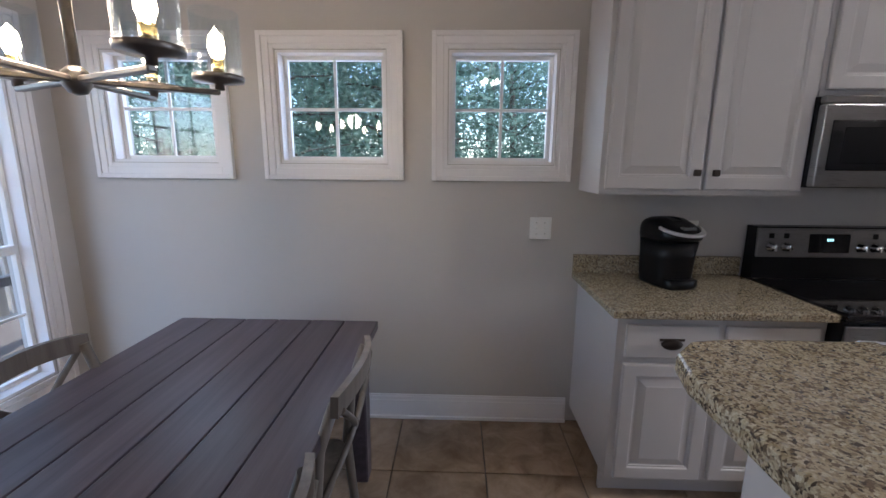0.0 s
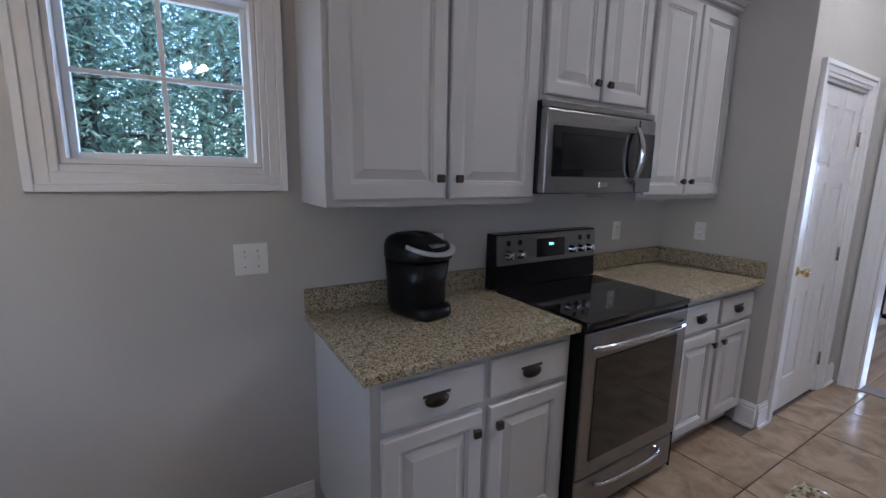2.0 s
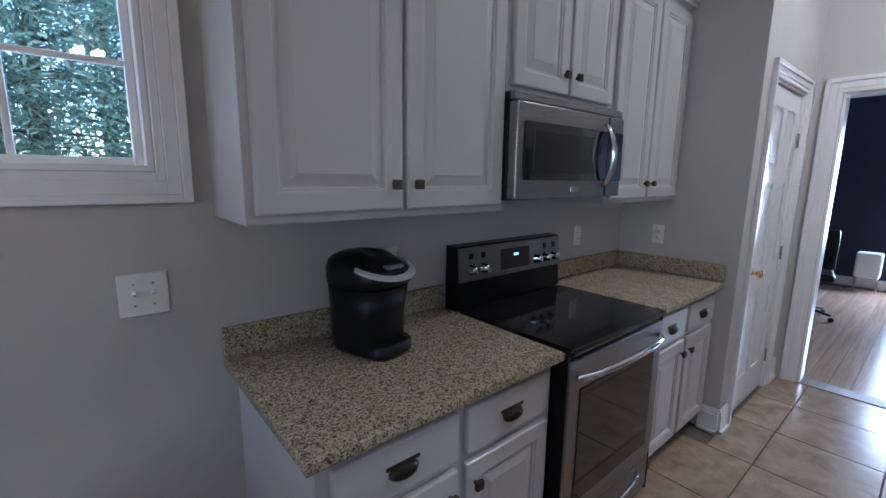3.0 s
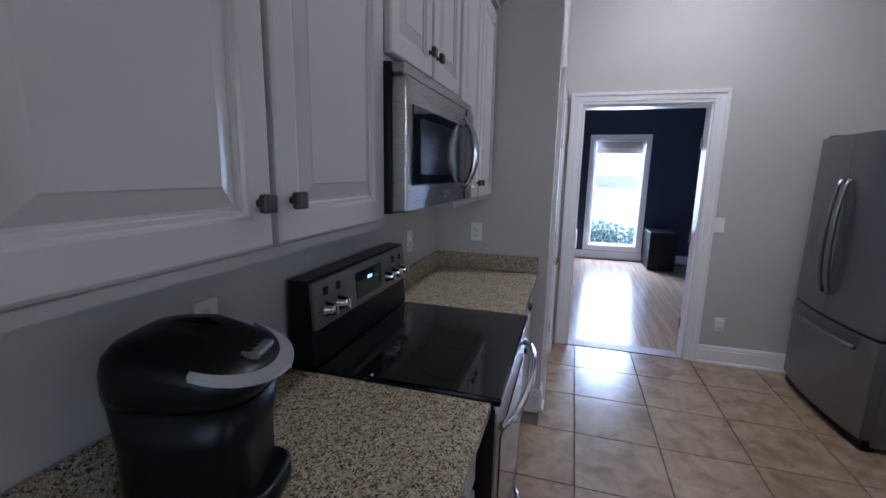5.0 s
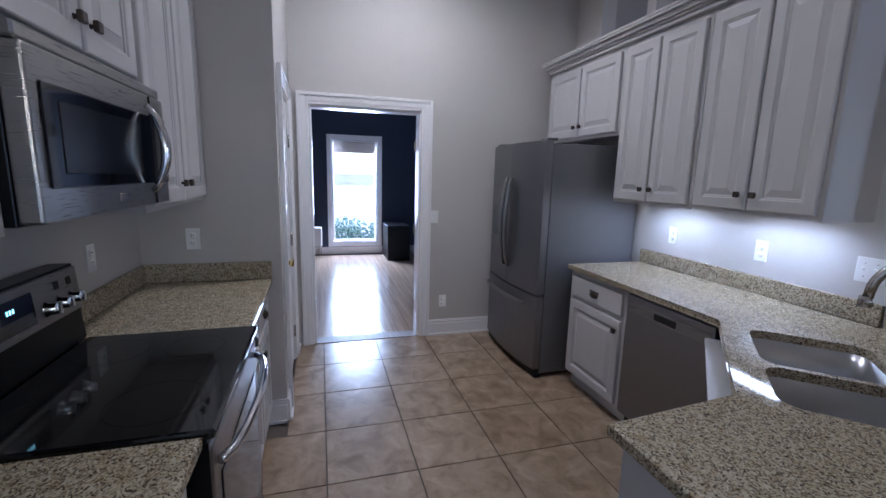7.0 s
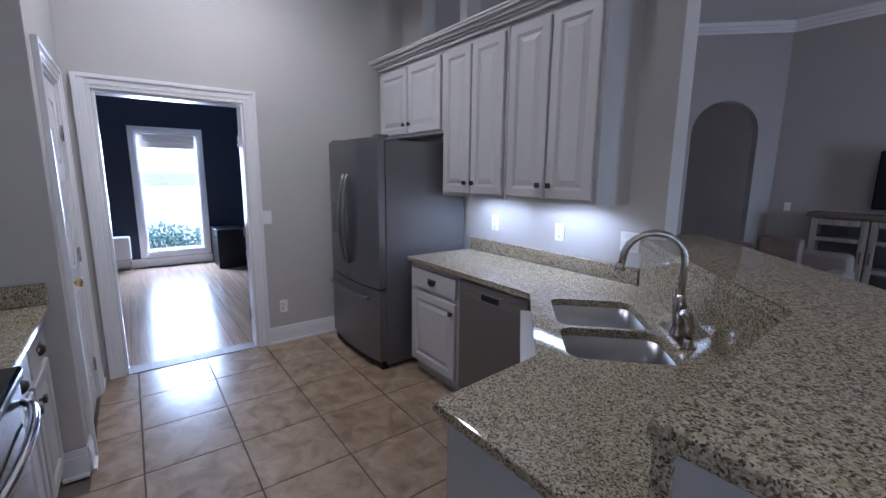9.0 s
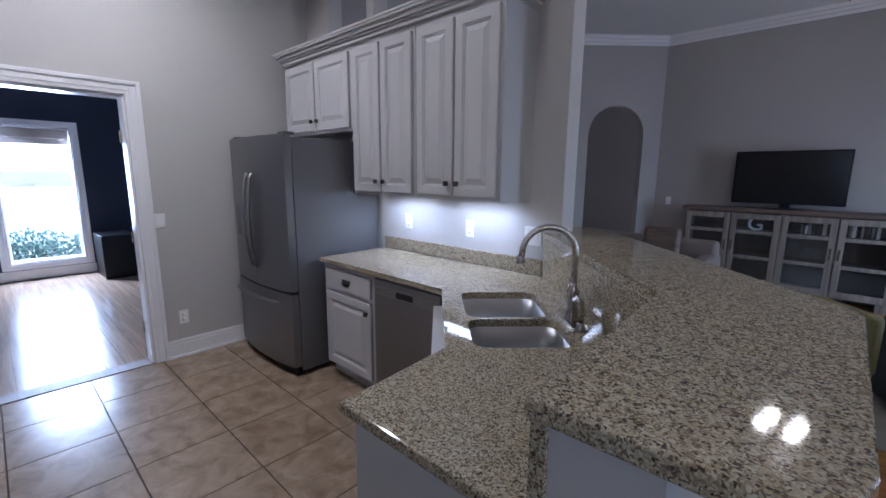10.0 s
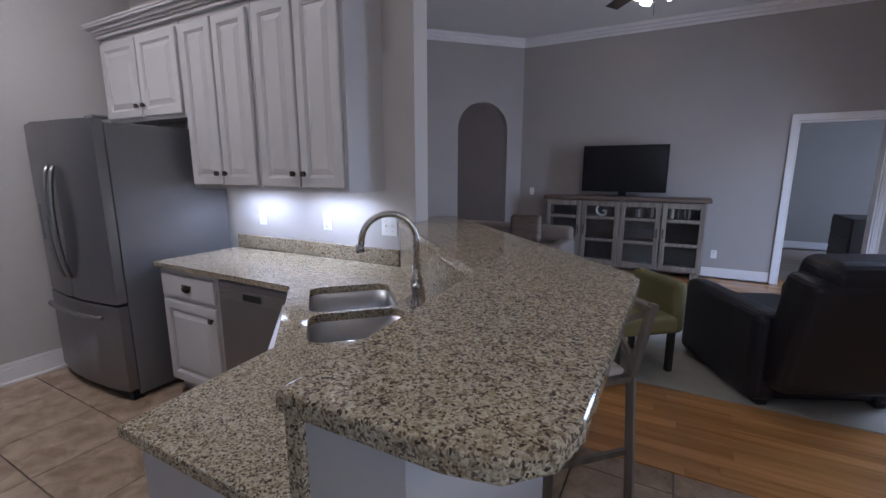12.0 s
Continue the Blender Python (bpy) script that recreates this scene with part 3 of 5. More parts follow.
def cup_pull(parent, x, z, y=-0.02):
    """Half-round cup handle."""
    bm = NEW()
    n, w, r = 10, 0.045, 0.024
    rows = []
    for k in range(9):
        u = -1 + 2 * k / 8
        rr = r * math.sqrt(max(0.03, 1 - u * u * 0.96))
        rows.append([bm.verts.new((x + w * u, y - rr * math.sin(math.pi * j / n / 1.15), z - 0.008 + rr * math.cos(math.pi * j / n / 1.15))) for j in range(n + 1)])
    for a, b in zip(rows, rows[1:]):
        for j in range(n):
            f = bm.faces.new((a[j], a[j + 1], b[j + 1], b[j]))
            f.smooth = True
    bmesh.ops.solidify(bm, geom=list(bm.faces), thickness=0.002)
    box(bm, x - 0.052, x + 0.052, y - 0.003, y, z + 0.006, z + 0.018, 0.0015)
    return part("cup_pull", bm, BRONZE, parent, "dark bronze cup pull")


def drawer_front(w, h):
    bm = box(NEW(), -w / 2, w / 2, -0.02, 0, 0, h, 0.005, 2)
    return bm


def wall_cabinet(m, w, h, depth, doors, label, filler=0.0, side_knobs=None):
    root = thing("wall_cabinet", m, label, "kitchen cabinet", "wall cabinets")
    bm = box(NEW(), -w / 2, w / 2, -depth, 0, 0.018, h)
    # face frame hanging a little under the box
    box(bm, -w / 2, w / 2, -depth - 0.002, -depth + 0.02, 0, 0.018)
    box(bm, -w / 2, -w / 2 + 0.018, -depth + 0.02, 0, 0, 0.018)
    box(bm, w / 2 - 0.018, w / 2, -depth + 0.02, 0, 0, 0.018)
    part("cabinet_body", bm, CAB, root)
    dw = (w - 0.05) / doors
    for k in range(doors):
        xc = -w / 2 + 0.0125 + (w - 0.025) * (k + 0.5) / doors
        d = part("cabinet_door", raised_door(dw - 0.006, h - 0.06), CAB, root)
        d.matrix_local = pose(xc, -depth - 0.003, 0.025)
        sx = (dw / 2 - 0.035) * (1 if (k % 2 == 0 and doors > 1) else -1)
        knob(d, sx, 0.075)
    return root


def base_cabinet(m, w, label, units=2, filler_left=0.0, tall=0.875, depth=0.6):
    root = thing("base_cabinet", m, label, "kitchen cabinet", "base cabinets")
    bm = box(NEW(), -w / 2, w / 2, -depth, 0, 0.1, tall)
    part("cabinet_body", bm, CAB, root)
    part("toe_kick", box(NEW(), -w / 2, w / 2, -depth + 0.06, -depth + 0.08, 0.0, 0.1), CAB, root)
    dw = (w - 0.03) / units
    for k in range(units):
        xc = -w / 2 + 0.015 + dw * (k + 0.5)
        dr = part("drawer_front", drawer_front(dw - 0.035, 0.145), CAB, root)
        dr.matrix_local = pose(xc, -depth - 0.001, tall - 0.175)
        cup_pull(dr, 0, 0.072)
        d = part("cabinet_door", raised_door(dw - 0.035, tall - 0.195 - 0.13), CAB, root)
        d.matrix_local = pose(xc, -depth - 0.001, 0.12)
        sx = (dw / 2 - 0.05) * (1 if k == 0 else -1)
        knob(d, sx, tall - 0.195 - 0.13 - 0.07)
    return root


# stove side, x from the open end to the short wall
CX0, CX1, RX0, RX1, EX1 = -3.66, -2.775, -2.77, -2.035, XR
UX0, UX1, UX2, UX3 = -3.665, -2.755, -2.02, XR
root = wall_cabinet(pose((UX0 + UX1) / 2, YS, 1.365), UX1 - UX0, 1.067, 0.32, 2, "pale grey painted wall cabinet with two tall doors")
wall_cabinet(pose((UX1 + UX2) / 2, YS, 1.797), UX2 - UX1 - 0.004, 0.635, 0.32, 2, "short pale grey two-door wall cabinet over the microwave")
wall_cabinet(pose((UX2 + UX3) / 2 - 0.002, YS, 1.365), UX3 - UX2 - 0.004, 1.067, 0.32, 2, "pale grey painted wall cabinet beside the short side wall")


def crown(m, length, ends=(True, False)):
    bm = NEW()
    for k, (d, z0, z1) in enumerate(((0.008, 0.0, 0.022), (0.022, 0.022, 0.038), (0.04, 0.038, 0.062), (0.062, 0.062, 0.078), (0.068, 0.078, 0.095))):
        box(bm, -(d if ends[0] else 0), length + (d if ends[1] else 0), -0.32 - 0.02 - d, -0.002 if k else -0.002, z0, z1, 0.003)
    return setting("trim", bm, CAB, "pale grey crown moulding along the tops of the wall cabinets", "moulding", m)


crown(pose(UX0, YS, 2.434), UX3 - UX0 - 0.002, (True, False))
base_cabinet(pose((CX0 + CX1) / 2 + 0.012, YS, 0), CX1 - CX0 - 0.03, "pale grey two-drawer base cabinet under the coffee maker counter")
base_cabinet(pose((RX1 + EX1) / 2 + 0.002, YS, 0), EX1 - RX1 - 0.008, "pale grey two-drawer base cabinet beyond the stove")


def slab(bm, pts, z1=0.915, t=0.034):
    return prism(bm, pts, z1 - t, z1, 0.006, 2)


YC = 0.185
root = solo("granite_counter", slab(NEW(), [(CX0 - 0.012, YC), (CX1, YC), (CX1, YS - 0.002), (CX0 - 0.012, YS - 0.002)]), GRANITE, I4, "polished speckled beige granite worktop with the coffee maker on it", "worktop")
part("backsplash", box(NEW(), CX0 - 0.012, CX1, YS - 0.022, YS - 0.001, 0.916, 1.015, 0.003), GRANITE, root)
root = solo("granite_counter", slab(NEW(), [(RX1 + 0.004, YC), (EX1 - 0.002, YC), (EX1 - 0.002, YS - 0.002), (RX1 + 0.004, YS - 0.002)]), GRANITE, I4, "polished speckled beige granite worktop between the stove and the short wall", "worktop")
part("backsplash", box(NEW(), RX1 + 0.004, EX1 - 0.024, YS - 0.022, YS - 0.001, 0.916, 1.015, 0.003), GRANITE, root)
part("side_splash", box(NEW(), EX1 - 0.022, EX1 - 0.001, YC, YS - 0.001, 0.916, 1.015, 0.003), GRANITE, root)


# ---- stove ----
def stove(m, w):
    root = thing("stove", m, "freestanding stainless steel electric stove with a black glass top", "stove")
    part("stove_body", box(NEW(), -w / 2, w / 2, -0.62, -0.01, 0.02, 0.895), BLACKPL, root)
    part("cooktop", box(NEW(), -w / 2, w / 2, -0.675, -0.11, 0.896, 0.922, 0.008, 2), BLACKGLASS, root, "black glass cooktop")
    for cx, cy, r in ((-0.19, -0.50, 0.115), (0.19, -0.50, 0.09), (-0.19, -0.25, 0.08), (0.19, -0.25, 0.105)):
        part("burner_ring", lathe(NEW(), [(r, 0.9225), (r + 0.0012, 0.9225)], 40, pose(cx, cy, 0)), SCREEN, root, "thin dark burner ring")
    # the leaning control panel
    bm = NEW()
    pts = [(-0.105, 0.922), (-0.085, 1.192), (-0.02, 1.192), (-0.02, 0.9)]
    lo = [bm.verts.new((-w / 2, y, z)) for y, z in pts]
    hi = [bm.verts.new((w / 2, y, z)) for y, z in pts]
    bm.faces.new(lo), bm.faces.new(list(reversed(hi)))
    for k in range(4):
        bm.faces.new((lo[k], hi[k], hi[(k + 1) % 4], lo[(k + 1) % 4]))
    part("panel_housing", bm, BLACKPL, root, "black housing behind the control panel")
    tilt = math.degrees(math.atan2(0.02, 0.27))
    pan = part("control_panel", box(NEW(), -w / 2 + 0.004, w / 2 - 0.004, -0.014, 0, 0, 0.15, 0.005, 2), STEEL, root)
    pan.matrix_local = pose(0, -0.095, 1.035, -tilt)
    part("display", box(NEW(), -0.1, 0.105, -0.018, -0.013, 0.025, 0.122, 0.002), BLACKGLASS, pan)
    bm = NEW()
    for k in range(3):
        box(bm, -0.012 + 0.012 * k, -0.005 + 0.012 * k, -0.0188, -0.0182, 0.085, 0.098)
    part("clock_digits", bm, GREEN, pan, "small pale lit clock digits")
    for k, x in enumerate((-0.29, -0.215, 0.16, 0.23, 0.3)):
        kn = lathe(NEW(), [(0.0, 0.0), (0.026, 0.0), (0.026, 0.006), (0.02, 0.01), (0.0185, 0.03), (0.016, 0.033), (0.0, 0.033)], 20)
        box(kn, -0.004, 0.004, -0.018, 0.018, 0.03, 0.042, 0.0015)
        part("control_knob", kn, CHROME, pan, "round chrome control knob", pose(x, -0.014, 0.052, 90))
    for x in (-0.29, -0.215, 0.23, 0.3):
        part("control_mark", box(NEW(), x - 0.013, x + 0.013, -0.0155, -0.0135, 0.098, 0.124), BLACKPL, pan, "small black square over a knob")
    door = part("oven_door", box(NEW(), -w / 2 + 0.006, w / 2 - 0.006, -0.665, -0.622, 0.225, 0.875, 0.008, 2), STEEL, root, "stainless oven door")
    part("oven_window", box(NEW(), -w / 2 + 0.075, w / 2 - 0.075, -0.669, -0.664, 0.30, 0.76, 0.003), BLACKGLASS, door, "black oven window")
    part("door_edge", box(NEW(), -w / 2 + 0.004, w / 2 - 0.004, -0.655, -0.62, 0.876, 0.894, 0.003), BLACKPL, root)
    pts = [(-w / 2 + 0.04 + (w - 0.08) * k / 16, -0.672 - 0.055 * math.sin(math.pi * k / 16) ** 0.5, 0.815 + 0.012 * math.sin(math.pi * k / 16)) for k in range(17)]
    part("oven_handle", tube(NEW(), pts, 0.013, 12), CHROME, door, "bowed steel oven handle")
    dr = part("stove_drawer", box(NEW(), -w / 2 + 0.006, w / 2 - 0.006, -0.66, -0.622, 0.05, 0.215, 0.008, 2), STEEL, root, "stainless storage drawer under the oven")
    pts = [(-0.24 + 0.48 * k / 12, -0.668 - 0.03 * math.sin(math.pi * k / 12) ** 0.5, 0.175) for k in range(13)]
    part("drawer_handle", tube(NEW(), pts, 0.01, 10), CHROME, dr)
    for s in (-1, 1):
        xs = sorted((s * (w / 2 - 0.001), s * (w / 2 + 0.0015)))
        part("stove_side", box(NEW(), xs[0], xs[1], -0.66, -0.02, 0.03, 0.89), BLACKPL, root)
    return root


stove(pose((RX0 + RX1) / 2, YS, 0), RX1 - RX0 - 0.008)


def microwave(m, w=0.738):
    h = 0.385
    root = thing("microwave", m, "stainless steel over-the-range microwave with a bowed handle", "microwave")
    part("microwave_body", box(NEW(), -w / 2, w / 2, -0.36, 0, 0.0, h, 0.002), BLACKPL, root, "black metal casing")
    dx = w / 2 - 0.165
    bm = box(NEW(), -w / 2, w / 2, -0.405, -0.362, 0.005, h - 0.035, 0.006, 2)
    d = part("microwave_door", bm, STEEL, root)
    part("vent_grille", box(NEW(), -w / 2, w / 2, -0.395, -0.362, h - 0.032, h, 0.005), STEEL, root)
    part("door_glass", box(NEW(), -w / 2 + 0.035, w / 2 - 0.004, -0.409, -0.404, 0.075, 0.285, 0.003), BLACKGLASS, d, "dark door glass")
    part("window_mesh", box(NEW(), -w / 2 + 0.09, dx - 0.06, -0.4105, -0.4085, 0.105, 0.255, 0.002), SCREEN, d, "dark meshed viewing window")
    # the shade in the gap is a raised dark strip
    part("door_gap", box(NEW(), dx + 0.03, dx + 0.033, -0.41, -0.40, 0.01, h - 0.04), RECESS_SHADE, d)
    part("badge", box(NEW(), -0.03, 0.03, -0.409, -0.404, 0.03, 0.052, 0.002), NICKEL, d, "small blank metal badge")
    pts = [(dx + 0.0, -0.41 - 0.045 * math.sin(math.pi * k / 14) ** 0.7, 0.05 + 0.265 * k / 14) for k in range(15)]
    part("microwave_handle", tube(NEW(), pts, [0.009 + 0.006 * math.sin(math.pi * k / 14) for k in range(15)], 12), CHROME, d, "bowed chrome handle")
    return root


microwave(pose((UX1 + UX2) / 2 - 0.02, YS - 0.001, 1.405))


# ---- coffee maker ----
def coffee_maker(m):
    root = thing("coffee_maker", m, "glossy black single-serve coffee maker with a silver handle", "coffee maker")
    def shell(profile, slope=0.0, n=36):
        """Rounded rings of (half width, front, back, z); slope lowers the front of the lid."""
        bm = NEW()
        rings = []
        for w, front, back, z in profile:
            ring = []
            for k in range(n):
                c, d = math.cos(2 * math.pi * k / n), math.sin(2 * math.pi * k / n)
                px, py = w * math.copysign(abs(c) ** 0.62, c), math.copysign(abs(d) ** 0.62, d)
                py = (front + back) / 2 + (back - front) / 2 * py
                ring.append(bm.verts.new((px, py, z + slope * min(0.0, py) * (z - 0.24) / 0.08)))
            rings.append(ring)
        for a, b in zip(rings, rings[1:]):
            for k in range(n):
                f = bm.faces.new((a[k], a[(k + 1) % n], b[(k + 1) % n], b[k]))
                f.smooth = True
        bm.faces.new(rings[-1]), bm.faces.new(list(reversed(rings[0])))
        return bm
    part("machine_body", shell([(0.1, -0.11, 0.13, 0.0), (0.105, -0.115, 0.135, 0.01), (0.109, -0.118, 0.14, 0.05), (0.112, -0.12, 0.142, 0.14), (0.118, -0.135, 0.148, 0.222)]), BLACKPL, root, "black plastic body")
    part("brew_head", shell([(0.12, -0.142, 0.15, 0.224), (0.124, -0.15, 0.152, 0.24), (0.124, -0.152, 0.152, 0.275), (0.118, -0.145, 0.147, 0.298), (0.104, -0.128, 0.132, 0.315), (0.08, -0.1, 0.105, 0.327), (0.04, -0.05, 0.06, 0.332)], 0.28), BLACKPL, root, "black domed lid")
    part("drip_tray", shell([(0.094, -0.15, 0.0, 0.0), (0.097, -0.155, 0.0, 0.012), (0.095, -0.153, 0.0, 0.04), (0.088, -0.145, 0.0, 0.046)]), BLACKPL, root)
    bm = NEW()
    pts = []
    for k in range(25):
        a = math.pi * k / 24
        pts.append((0.128 * math.cos(a), -0.055 - 0.112 * math.sin(a), 0.29 - 0.03 * math.sin(a)))
    prev = None
    for k, (px, py, pz) in enumerate(pts):
        wd = 0.006 + 0.012 * math.sin(math.pi * k / 24)
        cx, cy = px, py + 0.055
        ln = math.hypot(cx, cy)
        ux, uy = cx / ln, cy / ln
        ring = [bm.verts.new((px - ux * wd, py - uy * wd, pz + 0.009)), bm.verts.new((px + ux * wd * 0.6, py + uy * wd * 0.6, pz + 0.004)), bm.verts.new((px + ux * wd * 0.6, py + uy * wd * 0.6, pz - 0.005)), bm.verts.new((px - ux * wd, py - uy * wd, pz - 0.003))]
        if prev:
            for q in range(4):
                f = bm.faces.new((prev[q], prev[(q + 1) % 4], ring[(q + 1) % 4], ring[q]))
        else:
            bm.faces.new(ring)
        prev = ring
    bm.faces.new(list(reversed(prev)))
    part("lid_handle", bm, SILVER, root, "silver curved lid handle")
    part("button_panel", box(NEW(), -0.04, 0.04, -0.135, -0.085, 0.284, 0.296, 0.005, 2), GREYPL, root, "small grey button panel")
    for k in range(3):
        part("button", box(NEW(), -0.03 + 0.022 * k, -0.014 + 0.022 * k, -0.118, -0.102, 0.294, 0.299, 0.002), BLACKPL, root)
    part("cord", tube(NEW(), [(0.05, 0.145, 0.02), (0.09, 0.17, 0.008), (0.2, 0.17, 0.006), (0.26, 0.175, 0.03), (0.262, 0.178, 0.2)], 0.0035, 8), BLACKPL, root, "black power cord")
    return root


coffee_maker(pose(-3.26, 0.63, 0.916, 0, 0, 16) @ Matrix.Diagonal((0.88, 0.9, 1.0, 1)))


# ---- switches and outlets; local -y points into the room ----
def plate(name, m, w, h, label, kind="outlet"):
    root = thing(name, m, label, "socket" if kind == "outlet" else "light switch")
    part("cover_plate", box(NEW(), -w / 2, w / 2, -0.006, 0, -h / 2, h / 2, 0.003, 2), WHITEPL, root)
    if kind == "toggle":
        n = 2
        for k in range(n):
            x = (k - (n - 1) / 2) * 0.046
            part("toggle", bar(NEW(), (x, -0.004, 0), (x, -0.02, 0.01), 0.009, 0.012, 0.002), WHITEPL, root)
            for z in (-0.03, 0.03):
                part("screw", lathe(NEW(), [(0.0, 0.0), (0.003, 0.0), (0.0, 0.0015)], 8, pose(x, -0.006, z, 90)), NICKEL, root)
    elif kind == "rocker":
        part("rocker", box(NEW(), -0.016, 0.016, -0.009, -0.005, -0.032, 0.032, 0.002), WHITEPL, root)
    else:
        for z in (-0.02, 0.02):
            s = part("socket_face", lathe(NEW(), [(0.0, 0.0), (0.017, 0.0), (0.016, 0.003), (0.0, 0.003)], 16, pose(0, -0.005, z, 90)), WHITEPL, root)
            bm = NEW()
            # slots are dark bars on the face, shade put into their colour
            for x in (-0.006, 0.006):
                box(bm, x - 0.001, x + 0.001, -0.009, -0.0075, z - 0.002, z + 0.006)
            part("slot", bm, RECESS_SHADE, root)
    return root


plate("light_switch", pose(-3.858, YS, 1.156), 0.117, 0.12, "white two-gang toggle switch plate on the greige wall", "toggle")
plate("outlet", pose(-1.72, YS, 1.15), 0.07, 0.115, "white double outlet over the worktop beside the stove")
plate("outlet", pose(XR, 0.58, 1.15, 0, 0, -90), 0.07, 0.115, "white double outlet on the short side wall over the worktop")
plate("outlet", pose(-3.05, YS, 1.15), 0.07, 0.115, "white double outlet behind the coffee maker")
plate("light_switch", pose(0, -1.105, 1.145, 0, 0, -90), 0.07, 0.115, "white rocker switch beside the white door frame", "rocker")
plate("outlet", pose(0, -1.20, 0.335, 0, 0, -90), 0.07, 0.115, "white double outlet low on the wall beside the door frame")
for x, w, k in ((-1.41, 0.07, "outlet"), (-2.035, 0.07, "outlet"), (-2.535, 0.115, "toggle")):
    plate("outlet" if k == "outlet" else "light_switch", pose(x, YF, 1.155, 0, 0, 180), w, 0.115, "white double outlet under the lit wall cabinets" if k == "outlet" else "white two-gang switch plate by the sink", k)

# ---- fridge side ----
FX0, FX1 = -1.045, -0.125


def fridge(m, w, h=1.79, d=0.68):
    root = thing("fridge", m, "dark stainless french-door fridge with a bottom freezer drawer", "fridge")
    part("fridge_body", box(NEW(), -w / 2, w / 2, -d + 0.06, 0, 0.03, h - 0.02, 0.004), FRIDGESIDE, root, "dark grey painted side panels")
    part("base_grille", box(NEW(), -w / 2 + 0.01, w / 2 - 0.01, -d + 0.02, -d + 0.08, 0.0, 0.06), BLACKPL, root)

    def bowed(x0, x1, z0, z1):
        bm = NEW()
        n = 8
        pts = []
        for k in range(n + 1):
            x = x0 + (x1 - x0) * k / n
            pts.append((x, -d - 0.045 * (1 - (2 * x / w) ** 2)))
        pts = pts + [(x1, -d + 0.055), (x0, -d + 0.055)]
        prism(bm, pts, z0, z1, 0.006, 2)
        return bm
    for s in (-1, 1):
        xs = sorted((s * 0.002, s * (w / 2 - 0.001)))
        dr = part("fridge_door", bowed(xs[0], xs[1], 0.66, h), FRIDGE, root)
        pts = [(s * 0.04, -d - 0.055 - 0.045 * math.sin(math.pi * k / 16) ** 0.6, 0.80 + 0.72 * k / 16) for k in range(17)]
        part("door_handle", tube(NEW(), pts, [0.012 + 0.006 * math.sin(math.pi * k / 16) for k in range(17)], 12), STEEL, dr, "long bowed steel handle")
        if s == -1:
            disp = part("water_dispenser", box(NEW(), -0.34, -0.2, -d - 0.036, -d - 0.0, 1.02, 1.27, 0.008, 2), GREYPL, dr, "dark grey water dispenser in the door")
    for s in (-1, 1):
        xs = sorted((s * (w / 2 - 0.02), s * (w / 2 - 0.12)))
        part("hinge_cover", box(NEW(), xs[0], xs[1], -d + 0.02, -d + 0.1, h, h + 0.02, 0.004), GREYPL, root)
    fz = part("freezer_drawer", bowed(-w / 2 + 0.001, w / 2 - 0.001, 0.07, 0.645), FRIDGE, root)
    pts = [(-0.36 + 0.72 * k / 16, -d - 0.05 - 0.04 * math.sin(math.pi * k / 16) ** 0.5, 0.575) for k in range(17)]
    part("freezer_handle", tube(NEW(), pts, 0.013, 12), STEEL, fz, "bowed steel freezer handle")
    return root


fridge(pose((FX0 + FX1) / 2, YF + 0.02, 0, 0, 0, 180), FX1 - FX0, d=0.81)

RU = [(-1.145, -0.16), (-1.83, -1.15), (-2.51, -1.834)]
wall_cabinet(pose((RU[0][0] + RU[0][1]) / 2, YF, 1.84, 0, 0, 180), RU[0][1] - RU[0][0], 0.597, 0.32, 2, "short pale grey two-door wall cabinet over the fridge")
for a, b in RU[1:]:
    wall_cabinet(pose((a + b) / 2, YF, 1.37, 0, 0, 180), b - a - 0.004, 1.067, 0.32, 2, "pale grey two-door wall cabinet over the lit worktop")
crown(pose(-0.16, YF, 2.44, 0, 0, 180), 2.35, (True, True))
for x in (-1.5, -2.17):
    root = thing("under_cabinet_light", pose(x, -2.30, 1.387), "thin white lit strip light under the wall cabinet", "strip light", "under-cabinet lights")
    part("light_housing", box(NEW(), -0.2, 0.2, -0.03, 0.03, -0.008, 0.0, 0.003), WHITEPL, root)
    part("diffuser", box(NEW(), -0.18, 0.18, -0.02, 0.02, -0.012, -0.0085), LEDSTRIP, root, "lit white diffuser")

base_cabinet(pose(-1.435, YF, 0, 0, 0, 180), 0.60, "pale grey one-drawer base cabinet beside the fridge", 1, tall=0.875)


def dishwasher(m, w=0.598):
    root = thing("dishwasher", m, "built-in stainless steel dishwasher under the granite counter", "dishwasher")
    part("dishwasher_body", box(NEW(), -w / 2, w / 2, -0.57, 0, 0.1, 0.87), BLACKPL, root)
    d = part("dishwasher_door", box(NEW(), -w / 2 + 0.003, w / 2 - 0.003, -0.62, -0.572, 0.11, 0.862, 0.006, 2), FRIDGE, root)
    part("control_strip", box(NEW(), -w / 2 + 0.02, w / 2 - 0.02, -0.623, -0.619, 0.765, 0.825, 0.002), STEEL, d, "brushed steel control strip")
    # no hollow: a dark slab paints the shade of the pocket
    part("handle_pocket", box(NEW(), -0.075, 0.075, -0.6255, -0.621, 0.775, 0.812, 0.004), RECESS_SHADE, d, "pocket handle, its shade a raised dark slab")
    part("toe_kick", box(NEW(), -w / 2, w / 2, -0.55, -0.53, 0.0, 0.1), BLACKPL, root)
    return root


dishwasher(pose(-2.045, YF, 0, 0, 0, 180))

